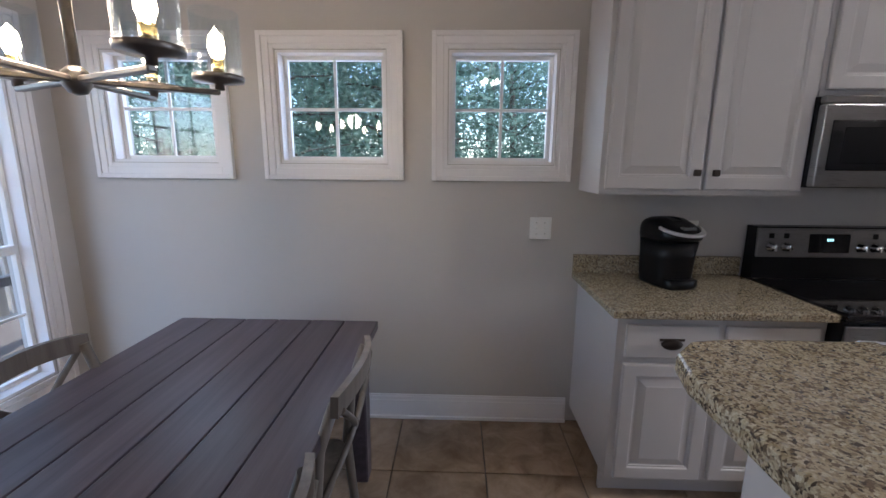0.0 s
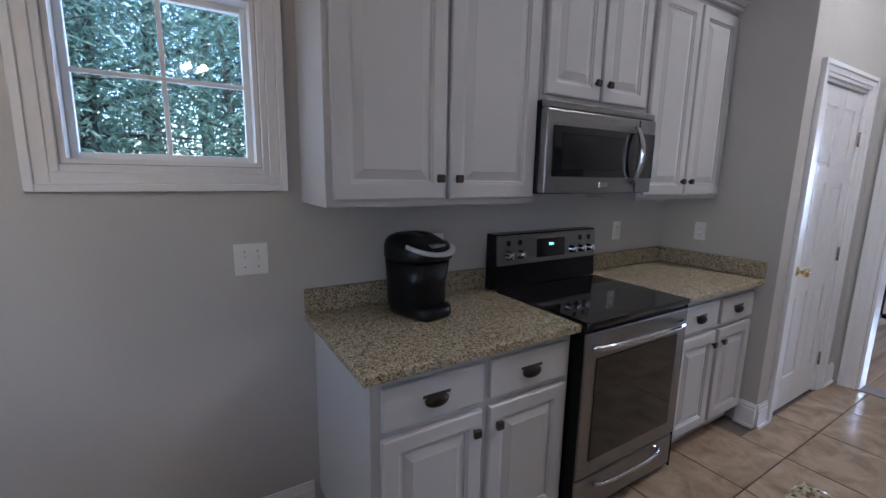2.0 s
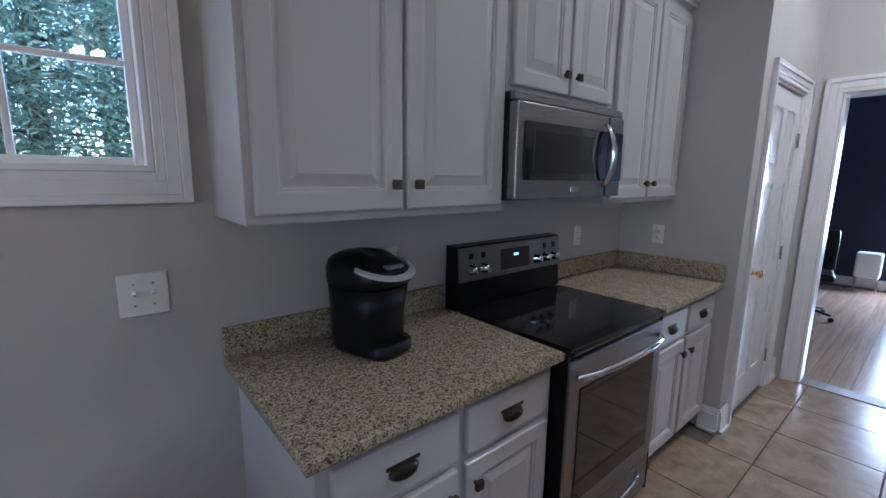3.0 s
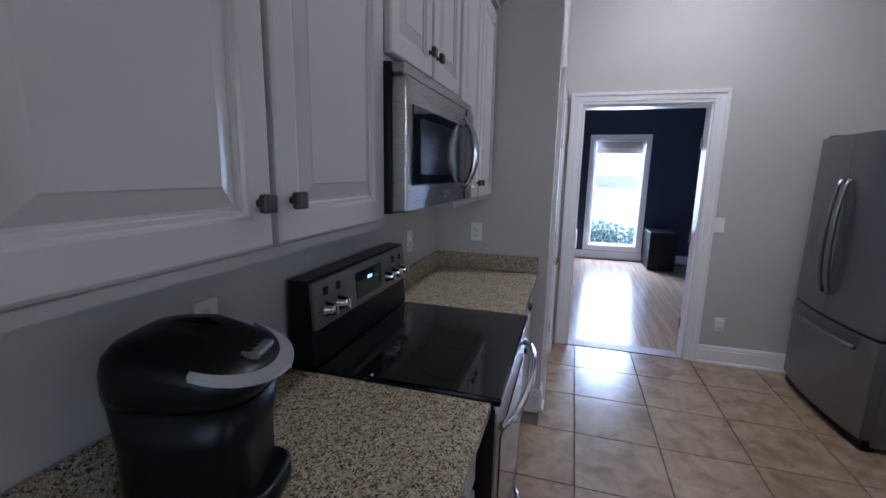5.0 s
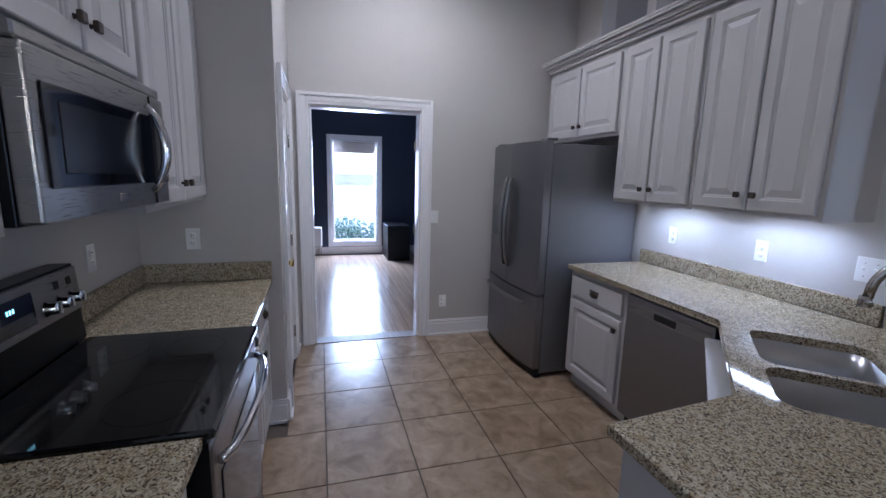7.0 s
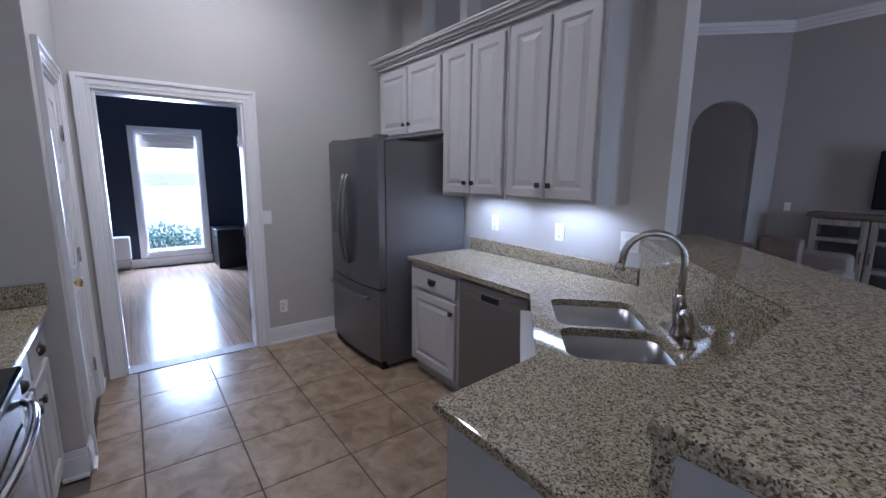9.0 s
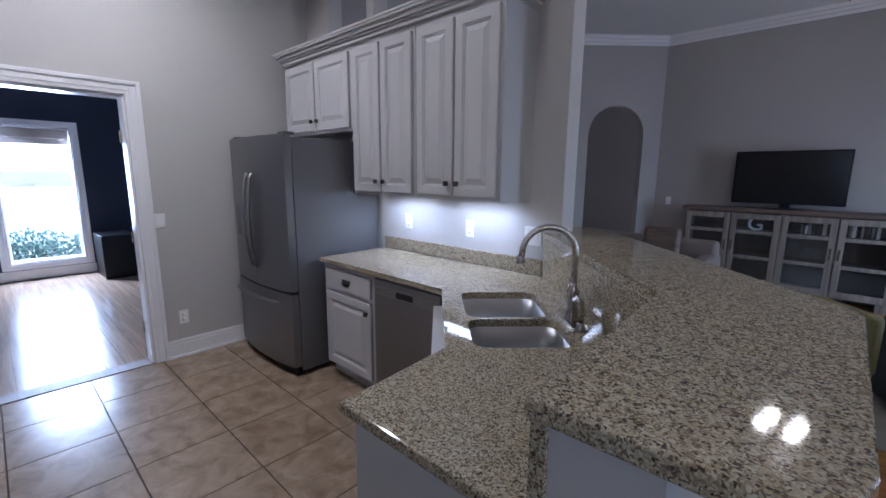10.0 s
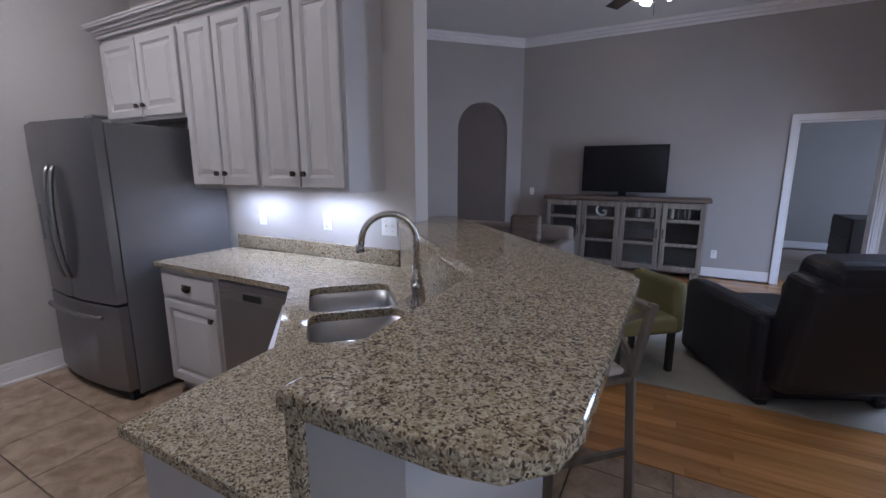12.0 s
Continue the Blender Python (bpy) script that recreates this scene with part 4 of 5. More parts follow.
# corner base, cut at 45 degrees, and the peninsula
IX, IY = -2.375, -1.82       # inner corner of the worktop
JX, JY = -2.922, -1.26       # where the slant meets the peninsula
PX0, PY0 = -2.955, -0.785     # free corner of the low worktop
root = thing("corner_cabinet", pose(-3.0, -1.5, 0), "pale grey corner base cabinet under the sink", "kitchen cabinet", "base cabinets")
bm = prism(NEW(), [(x + 3.0, y + 1.5) for x, y in ((-2.36, -2.455), (-2.36, -1.86), (-2.91, -1.287), (-3.54, -1.287), (-3.54, -1.55), (-2.66, -2.455))], 0.1, 0.72)
part("cabinet_body", bm, CAB, root)
fw, ang = math.hypot(0.55, 0.573), math.degrees(math.atan2(-0.573, 0.55))
d = part("cabinet_door", raised_door(0.34, 0.56), CAB, root, "", pose(-2.50 + 3.0, -2.0 + 1.5, 0.13, 0, 0, ang + 180))
d.matrix_local = pose(-2.505 + 3.0, -1.708 + 1.5, 0.13, 0, 0, ang + 180)
knob(d, 0.12, 0.5)
d = part("cabinet_door", raised_door(0.34, 0.56), CAB, root, "", pose(-2.765 + 3.0, -1.437 + 1.5, 0.13, 0, 0, ang + 180))
knob(d, -0.12, 0.5)
part("apron", bar(NEW(), (-2.37 + 3.0, -1.863 + 1.5, 0.80), (-2.90 + 3.0, -1.303 + 1.5, 0.80), 0.15, 0.018), CAB, root)
root = thing("peninsula_cabinet", pose(-3.5, -0.9, 0), "pale grey painted peninsula base under the low granite worktop", "kitchen cabinet", "base cabinets")
part("cabinet_body", prism(NEW(), [(x + 3.5, y + 0.9) for x, y in ((-3.585, -1.283), (-2.95, -1.283), (-2.985, -0.815), (-3.585, -0.81))], 0.0, 0.878), CAB, root)

# sink placement on the slanted corner
SC, SU = Vector((-2.875, -1.715)), 134.5
SM = pose(SC.x, SC.y, 0, 0, 0, SU)     # local x runs from the dishwasher to the peninsula, local y towards the bar


def rounded(x0, x1, y0, y1, r, n=5):
    return arc(x1 - r, y1 - r, r, 0, 90, n) + arc(x0 + r, y1 - r, r, 90, 180, n) + arc(x0 + r, y0 + r, r, 180, 270, n) + arc(x1 - r, y0 + r, r, 270, 360, n)


BOWLS = [(-0.36, 0.03, -0.19, 0.19), (0.055, 0.36, -0.19, 0.19)]
low = [(-1.13, IY), (-1.13, YF + 0.001), (-2.632, YF + 0.001), (-3.562, -1.53), (-3.59, -0.785), (PX0, PY0), (JX, JY), (IX, IY)]
me_slab = finish(slab(NEW(), low[::-1][::-1]), "granite_counter", GRANITE)


def cut_slab(mesh, holes, m, z0, z1):
    """Cuts rounded holes through a slab mesh with boolean solids, and keeps only the mesh."""
    ob = new("granite_counter", mesh)
    cutters = []
    for x0, x1, y0, y1 in holes:
        c = new("cutter", finish(prism(NEW(), rounded(x0, x1, y0, y1, 0.06, 6), z0, z1), "cutter", GRANITE))
        c.matrix_world = m
        cutters.append(c)
        mod = ob.modifiers.new("cut", "BOOLEAN")
        mod.operation, mod.solver, mod.object = "DIFFERENCE", "EXACT", c
    bpy.context.view_layer.update()
    got = bpy.data.meshes.new_from_object(ob.evaluated_get(bpy.context.evaluated_depsgraph_get()))
    ob.modifiers.clear()
    ob.data = got
    for c in cutters:
        bpy.data.objects.remove(c)
    return ob


counter = tagged(cut_slab(me_slab, BOWLS, SM, 0.85, 0.95), "polished speckled granite worktop round the double sink", "worktop")
part("backsplash", box(NEW(), -2.61, -1.13, YF + 0.001, YF + 0.022, 0.916, 1.015, 0.003), GRANITE, counter)

root = thing("double_sink", SM @ pose(0, 0, 0.88), "undermount double-bowl stainless steel sink, empty and clean", "sink")
for x0, x1, y0, y1 in BOWLS:
    bm = NEW()
    prof = [(0.022, 0.0, 0.07), (0.0, 0.0, 0.06), (-0.004, -0.10, 0.06), (-0.012, -0.165, 0.055), (-0.04, -0.185, 0.04)]
    rings = []
    for off, z, r in prof:
        rings.append([bm.verts.new((x, y, z)) for x, y in rounded(x0 - min(off, 0.011), x1 + min(off, 0.011), y0 - off, y1 + off, r, 6)])
    for a, b in zip(rings, rings[1:]):
        for k in range(len(a)):
            f = bm.faces.new((a[k], a[(k + 1) % len(a)], b[(k + 1) % len(a)], b[k]))
            f.smooth = True
    bm.faces.new(rings[-1])
    bowl = part("bowl", bm, SINKSTEEL, root)
    part("drain", lathe(NEW(), [(0.0, -0.184), (0.03, -0.184), (0.042, -0.1835), (0.045, -0.181), (0.03, -0.183)], 24, pose((x0 + x1) / 2, 0.03, 0.0)), CHROME, bowl)


def faucet(m):
    root = thing("faucet", m, "tall gooseneck brushed steel kitchen faucet beside the sink", "faucet")
    part("base_plate", prism(NEW(), rounded(-0.13, 0.13, -0.03, 0.03, 0.029, 6), 0, 0.008, 0.003), NICKEL, root)
    part("faucet_body", lathe(NEW(), [(0.03, 0.006), (0.03, 0.015), (0.022, 0.03), (0.02, 0.06), (0.024, 0.09), (0.024, 0.12), (0.016, 0.14), (0.013, 0.16), (0.0, 0.16)], 24), NICKEL, root)
    pts = [(0, 0, 0.14), (0, 0, 0.2), (0, 0, 0.27)] + [(0, -0.105 + 0.105 * math.cos(a), 0.28 + 0.1 * math.sin(a)) for a in [math.pi * k / 16 for k in range(16)]] + [(0, -0.213, 0.262)]
    part("gooseneck", tube(NEW(), pts, 0.0125, 14), NICKEL, root)
    part("spout_tip", lathe(NEW(), [(0.0, 0.03), (0.014, 0.03), (0.016, 0.015), (0.018, 0.0), (0.0, 0.0)], 16, pose(0, -0.215, 0.238, 8)), NICKEL, root)
    part("lever", tube(NEW(), [(-0.015, 0, 0.10), (-0.05, 0, 0.115), (-0.062, 0, 0.16)], [0.012, 0.009, 0.006], 10), NICKEL, root)
    return root


faucet(SM @ pose(0.08, 0.255, 0.916) @ Matrix.Scale(1.06, 4))
root = thing("side_sprayer", SM @ pose(0.2, 0.25, 0.916), "brushed steel pull-out side sprayer beside the faucet", "sprayer")
part("sprayer_base", lathe(NEW(), [(0.0, 0.0), (0.024, 0.0), (0.024, 0.006), (0.016, 0.02), (0.014, 0.035), (0.0, 0.035)], 18), NICKEL, root)
part("sprayer_head", tube(NEW(), [(0, 0, 0.035), (0, 0, 0.08), (0, -0.008, 0.115), (0, -0.03, 0.135)], [0.012, 0.015, 0.018, 0.013], 12), NICKEL, root)

# knee wall clad in granite on the kitchen side, and the raised bar
inner = [(-3.59, -0.755), (-3.562, -1.53), (-2.632, -2.459)]
outer = [(-2.73, -2.57), (-3.74, -1.60), (-3.77, -0.755)]
setting("knee_wall", prism(NEW(), [(x, y) for x, y in (inner + outer)][::-1], 0, 1.148), CAB, "white painted knee wall that carries the raised bar", "half wall")
bm = NEW()
for (xa, ya), (xb, yb) in zip(inner, inner[1:]):
    ln = math.hypot(xb - xa, yb - ya)
    n0 = len(bm.verts)
    box(bm, 0, ln, 0.001, 0.02, 0.916, 1.149)
    bm.verts.ensure_lookup_table()
    bmesh.ops.transform(bm, matrix=pose(xa, ya, 0, 0, 0, math.degrees(math.atan2(yb - ya, xb - xa))), verts=bm.verts[n0:])
box(bm, -3.60, -3.572, -0.785, -0.742, 0.0, 1.149)
solo("granite_cladding", bm, GRANITE, I4, "polished granite upstand between the low worktop and the raised bar", "upstand")
bar_pts = [(-3.565, -0.735), (-3.54, -1.515), (-2.60, -2.456), (-2.726, -2.456), (-2.726, -2.604), (-2.62, -2.606), (-2.64, -2.86), (-2.76, -2.91), (-3.955, -1.71), (-3.972, -1.66), (-3.965, -0.87), (-3.948, -0.80), (-3.90, -0.75), (-3.83, -0.735)]
solo("granite_counter", prism(NEW(), bar_pts, 1.15, 1.19, 0.009, 3), GRANITE, I4, "raised speckled granite breakfast bar top with rounded corners", "worktop")


# ---- dining corner ----
def dining_table(m, w=0.95, ln=1.75):
    root = thing("dining_table", m, "dark weathered plank dining table with dark joints", "table")
    n = 6
    top = new("tabletop")
    top.parent = root
    for k in range(n):
        a, b = -w / 2 + w * k / n, -w / 2 + w * (k + 1) / n
        part("plank", box(NEW(), a + 0.002, b - 0.002, -ln / 2, ln / 2, 0.722, 0.762, 0.004, 2), TABLEWOOD, top)
    for s in (-1, 1):
        part("apron", box(NEW(), s * (w / 2 - 0.08) - 0.012, s * (w / 2 - 0.08) + 0.012, -ln / 2 + 0.1, ln / 2 - 0.1, 0.62, 0.721, 0.002), TABLEWOOD, root)
        part("apron", box(NEW(), -w / 2 + 0.09, w / 2 - 0.09, s * (ln / 2 - 0.09) - 0.012, s * (ln / 2 - 0.09) + 0.012, 0.62, 0.721, 0.002), TABLEWOOD, root)
        for q in (-1, 1):
            part("leg", box(NEW(), s * (w / 2 - 0.085) - 0.045, s * (w / 2 - 0.085) + 0.045, q * (ln / 2 - 0.1) - 0.045, q * (ln / 2 - 0.1) + 0.045, 0, 0.721, 0.006), TABLEWOOD, root)
    return root


dining_table(pose(-5.155, -0.45, 0))


def cross_chair(m):
    """Faces +x; the back is at -x."""
    root = thing("dining_chair", m, "grey-washed wooden cross-back dining chair at the table", "chair", "chairs round the table")
    part("seat", prism(NEW(), rounded(-0.17, 0.145, -0.2, 0.2, 0.05, 4), 0.44, 0.465, 0.006), CHAIRWOOD, root)
    for s in (-1, 1):
        part("front_leg", tube(NEW(), [(0.12, s * 0.165, 0.44), (0.13, s * 0.175, 0.0)], [0.02, 0.014], 10), CHAIRWOOD, root)
        part("back_post", tube(NEW(), [(-0.2, s * 0.19, 0.0), (-0.16, s * 0.19, 0.45), (-0.185, s * 0.19, 0.7), (-0.235, s * 0.19, 0.85)], [0.014, 0.019, 0.018, 0.016], 10), CHAIRWOOD, root)
        part("stretcher", tube(NEW(), [(0.125, s * 0.17, 0.2), (-0.18, s * 0.19, 0.2)], 0.009, 8), CHAIRWOOD, root)
    part("stretcher", tube(NEW(), [(0.124, -0.17, 0.26), (0.124, 0.17, 0.26)], 0.009, 8), CHAIRWOOD, root)
    bm = NEW()
    n = 12
    prev = None
    for k in range(n + 1):
        u = -1 + 2 * k / n
        x, y, z = -0.24 - 0.035 * (1 - u * u), 0.21 * u, 0.85 + 0.018 * (1 - u * u)
        ring = [bm.verts.new(p) for p in ((x - 0.011, y, z - 0.032), (x + 0.011, y, z - 0.032), (x + 0.008, y, z + 0.032), (x - 0.014, y, z + 0.032))]
        if prev:
            for q in range(4):
                f = bm.faces.new((prev[q], prev[(q + 1) % 4], ring[(q + 1) % 4], ring[q]))
        else:
            bm.faces.new(list(reversed(ring)))
        prev = ring
    bm.faces.new(prev)
    part("top_rail", bm, CHAIRWOOD, root)
    for s in (-1, 1):
        pts = [(-0.17 - 0.085 * t - 0.03 * math.sin(math.pi * t), s * (0.19 - 0.38 * t), 0.5 + 0.33 * t) for t in [k / 8 for k in range(9)]]
        part("cross_bar", tube(NEW(), pts, 0.011, 8), CHAIRWOOD, root)
    return root


ch = cross_chair(pose(-5.42, -0.27, 0))
for m in (pose(-4.88, -0.24, 0, 0, 0, 180), pose(-4.87, -0.88, 0, 0, 0, 180), pose(-5.42, -0.9, 0)):
    copy_thing(ch, m)


def chandelier(m):
    root = thing("chandelier", m, "dark metal chandelier with lit candle bulbs in clear glass cylinders", "chandelier")
    part("ceiling_rod", tube(NEW(), [(0, 0, 0.0), (0, 0, CZ - 1.68 - 0.02)], 0.012, 12), GUNMETAL, root)
    part("canopy", lathe(NEW(), [(0.0, 0.0), (0.02, 0.0), (0.065, 0.02), (0.065, 0.035), (0.0, 0.035)], 24, pose(0, 0, CZ - 1.68 - 0.036)), GUNMETAL, root)
    part("hub", lathe(NEW(), [(0.0, -0.035), (0.018, -0.03), (0.03, -0.012), (0.032, 0.012), (0.015, 0.03), (0.0, 0.03)], 20), GUNMETAL, root)
    for k in range(6):
        a = radians(8 + 60 * k)
        c, s = math.cos(a), math.sin(a)
        r = 0.3
        part("arm", bar(NEW(), (0.02 * c, 0.02 * s, 0.0), (r * c, r * s, 0.0), 0.02, 0.014, 0.003), GUNMETAL, root)
        hold = part("candle_cup", lathe(NEW(), [(0.0, 0.0), (0.012, 0.0), (0.012, 0.015), (0.063, 0.022), (0.065, 0.036), (0.0, 0.034)], 24, pose(r * c, r * s, 0.006)), GUNMETAL, root)
        part("candle_sleeve", lathe(NEW(), [(0.0, 0.04), (0.016, 0.04), (0.016, 0.085), (0.0, 0.085)], 14, pose(r * c, r * s, 0.0)), BRASS, hold)
        part("bulb", lathe(NEW(), [(0.0, 0.075), (0.012, 0.085), (0.021, 0.11), (0.018, 0.14), (0.006, 0.155), (0.0, 0.162)], 14, pose(r * c, r * s, 0.0)), BULB, hold, "lit warm candle bulb")
        bm = NEW()
        lathe(bm, [(0.06, 0.041), (0.06, 0.2), (0.058, 0.2), (0.058, 0.043)], 28, pose(r * c, r * s, 0.0))
        g = part("glass_shade", bm, GLASS, hold, "clear glass cylinder")
        g.visible_shadow = False
    return root


chandelier(pose(-5.21, -0.45, 1.68, 0, 0, 27))
lamp("chandelier_light", "POINT", pose(-5.21, -0.45, 1.85), 7, WARM, 0.06)

# ---- bar stool, peeping over the bar's far side ----
def bar_stool(m):
    root = thing("bar_stool", m, "grey-brown wooden counter stool with a slatted back and pale cushion", "bar stool", "bar stools")
    part("seat", box(NEW(), -0.19, 0.19, -0.19, 0.19, 0.66, 0.69, 0.006), STOOLWOOD, root)
    part("cushion", box(NEW(), -0.17, 0.17, -0.17, 0.17, 0.691, 0.73, 0.018, 3), CREAMCLOTH, root)
    for sx in (-1, 1):
        part("front_leg", bar(NEW(), (sx * 0.17, 0.17, 0.66), (sx * 0.2, 0.2, 0.0), 0.034, 0.034, 0.003), STOOLWOOD, root)
        part("back_post", bar(NEW(), (sx * 0.2, -0.22, 0.0), (sx * 0.17, -0.2, 0.69), 0.036, 0.036, 0.003), STOOLWOOD, root)
        part("back_post", bar(NEW(), (sx * 0.17, -0.2, 0.68), (sx * 0.175, -0.28, 1.04), 0.034, 0.034, 0.003), STOOLWOOD, root)
        part("side_stretcher", bar(NEW(), (sx * 0.19, 0.18, 0.3), (sx * 0.19, -0.2, 0.3), 0.02, 0.028), STOOLWOOD, root)
        part("cross_brace", bar(NEW(), (sx * 0.16, -0.21, 0.75), (-sx * 0.165, -0.275, 1.0), 0.014, 0.03), STOOLWOOD, root)
    part("foot_rest", bar(NEW(), (-0.19, 0.19, 0.22), (0.19, 0.19, 0.22), 0.026, 0.03), STOOLWOOD, root)
    part("back_rail", bar(NEW(), (-0.19, -0.275, 1.02), (0.19, -0.275, 1.02), 0.05, 0.024, 0.004), STOOLWOOD, root)
    return root


st = bar_stool(pose(-3.68, -2.23, 0, 0, 0, -45) @ Matrix.Diagonal((1, 1, 0.9, 1)))
copy_thing(st, pose(-3.20, -2.71, 0, 0, 0, -45) @ Matrix.Diagonal((1, 1, 0.9, 1)))


# ---- living room ----
def armchair(m):
    """Recliner; faces +y, its back at -y."""
    root = thing("armchair", m, "bulky dark brown leather recliner armchair with a padded headrest", "armchair")
    part("base", box(NEW(), -0.36, 0.36, -0.36, 0.4, 0.03, 0.34, 0.04, 3), LEATHER, root)
    part("seat_cushion", box(NEW(), -0.27, 0.27, -0.25, 0.43, 0.34, 0.5, 0.05, 4), LEATHER, root)
    for s in (-1, 1):
        xs = sorted((s * 0.28, s * 0.46))
        part("armrest", box(NEW(), xs[0], xs[1], -0.38, 0.42, 0.02, 0.62, 0.06, 4), LEATHER, root)
        part("foot", box(NEW(), s * 0.36 - 0.03, s * 0.36 + 0.03, -0.36, -0.3, 0, 0.035), DARKWOOD, root)
        part("foot", box(NEW(), s * 0.36 - 0.03, s * 0.36 + 0.03, 0.3, 0.36, 0, 0.035), DARKWOOD, root)
    bk = part("backrest", box(NEW(), -0.38, 0.38, -0.11, 0.1, 0.1, 0.86, 0.06, 4), LEATHER, root, "", pose(0, -0.36, 0.05, 9))
    part("headrest", box(NEW(), -0.3, 0.3, -0.1, 0.14, 0.74, 0.96, 0.08, 5), LEATHER, bk)
    return root


armchair(pose(-4.80, -4.05, 0.012, 0, 0, -155) @ Matrix.Diagonal((1.0, 1.15, 1.0, 1)))

root = solo("rug", box(NEW(), -5.46, -2.6, -6.2, -3.49, 0.001, 0.011, 0.004), RUG, I4, "large pale grey-green patterned rug on the wood floor", "rug")


def media_console(m, w=1.8, h=0.84, d=0.38):
    root = thing("media_console", m, "distressed cream wooden media console with glass doors and a brown top", "media console")
    part("console_top", box(NEW(), -w / 2 - 0.04, w / 2 + 0.04, -d - 0.03, 0.0, h - 0.04, h, 0.006), MEDIATOP, root)
    part("back_panel", box(NEW(), -w / 2, w / 2, -0.015, 0, 0.08, h - 0.04), CABIN, root)
    part("bottom_shelf", box(NEW(), -w / 2, w / 2, -d, -0.015, 0.08, 0.11), MEDIAWOOD, root)
    for s in (-1, 0, 1):
        part("side_panel", box(NEW(), s * (w / 2 - 0.015) - 0.015, s * (w / 2 - 0.015) + 0.015, -d, -0.015, 0.11, h - 0.04), MEDIAWOOD, root)
    for s in (-1, 1):
        part("shelf", box(NEW(), min(0.015 * s, s * (w / 2 - 0.03)), max(0.015 * s, s * (w / 2 - 0.03)), -d + 0.03, -0.015, 0.36, 0.375), CABIN, root)
        part("shelf", box(NEW(), min(0.015 * s, s * (w / 2 - 0.03)), max(0.015 * s, s * (w / 2 - 0.03)), -d + 0.03, -0.015, 0.61, 0.625), CABIN, root)
        part("foot", box(NEW(), s * (w / 2 - 0.06) - 0.04, s * (w / 2 - 0.06) + 0.04, -d + 0.02, -0.02, 0, 0.08), MEDIAWOOD, root)
    dw = w / 4
    for k in range(4):
        x0 = -w / 2 + dw * k + 0.006
        x1 = x0 + dw - 0.012
        bm = NEW()
        for a, b in ((x0, x0 + 0.055), (x1 - 0.055, x1)):
            box(bm, a, b, -d - 0.02, -d, 0.09, h - 0.05, 0.004)
        zz = [0.09, 0.345, 0.59, h - 0.05 - 0.055]
        for z in zz:
            box(bm, x0 + 0.055, x1 - 0.055, -d - 0.019, -d - 0.001, z, z + (0.055 if z in (zz[0], zz[-1]) else 0.035), 0.003)
        dd = part("console_door", bm, MEDIAWOOD, root)
        g = part("door_pane", box(NEW(), x0 + 0.05, x1 - 0.05, -d - 0.011, -d - 0.008, 0.1, h - 0.06), GLASS, dd)
        g.visible_shadow = False
        kx = x1 - 0.027 if k % 2 == 0 else x0 + 0.027
        part("door_handle", tube(NEW(), [(kx, -d - 0.035, 0.42), (kx, -d - 0.035, 0.52)], 0.006, 8), BRONZE, dd)
    return root


media_console(pose(-3.385, -7.23, 0, 0, 0, 180) @ Matrix.Diagonal((1.175, 0.9, 1.33, 1)))
root = thing("television", pose(-3.38, -7.0, 1.119, 0, 0, 180) @ Matrix.Scale(1.04, 4), "large black flat-screen television, switched off", "television")
part("tv_casing", box(NEW(), -0.54, 0.54, -0.025, 0.03, 0.06, 0.69, 0.006), BLACKPL, root)
part("tv_panel", box(NEW(), -0.525, 0.525, -0.028, -0.0255, 0.08, 0.675), SCREEN, root, "dark glossy screen")
part("tv_stand", box(box(NEW(), -0.2, 0.2, -0.12, 0.12, 0, 0.012, 0.004), -0.05, 0.05, -0.01, 0.02, 0.012, 0.07), BLACKPL, root)


def letter_g(m):
    """A thick letter, standing."""
    cu = bpy.data.curves.new("letter", "FONT")
    cu.body, cu.size, cu.extrude, cu.bevel_depth, cu.align_x = "G", 0.26, 0.015, 0.002, "CENTER"
    tmp = new("letter", cu)
    bpy.context.view_layer.update()
    me = bpy.data.meshes.new_from_object(tmp.evaluated_get(bpy.context.evaluated_depsgraph_get()))
    bpy.data.objects.remove(tmp)
    me.materials.clear()
    me.materials.append(WHITEPL)
    ob = new("letter_decoration", me)
    ob.matrix_world = m
    return tagged(ob, "white wooden letter G standing in the media console", "ornament")


letter_g(pose(-3.12, -6.98, 0.832, 90, 0, 180) @ Matrix.Scale(0.95, 4))
rnd = random.Random(4)
for x0 in (-3.6, -4.03):
    x = x0
    for k in range(6):
        hh, ww = rnd.uniform(0.10, 0.17), rnd.uniform(0.022, 0.04)
        b = solo("book", box(NEW(), 0, ww, 0, 0.14, 0, hh, 0.003), (CABIN, CREAMCLOTH, CLOTH, DARKWOOD)[k % 4], pose(x, -7.1, 0.832), "small worn book standing on the console shelf", "book", "books in the console")
        x -= ww + rnd.uniform(0.004, 0.03)


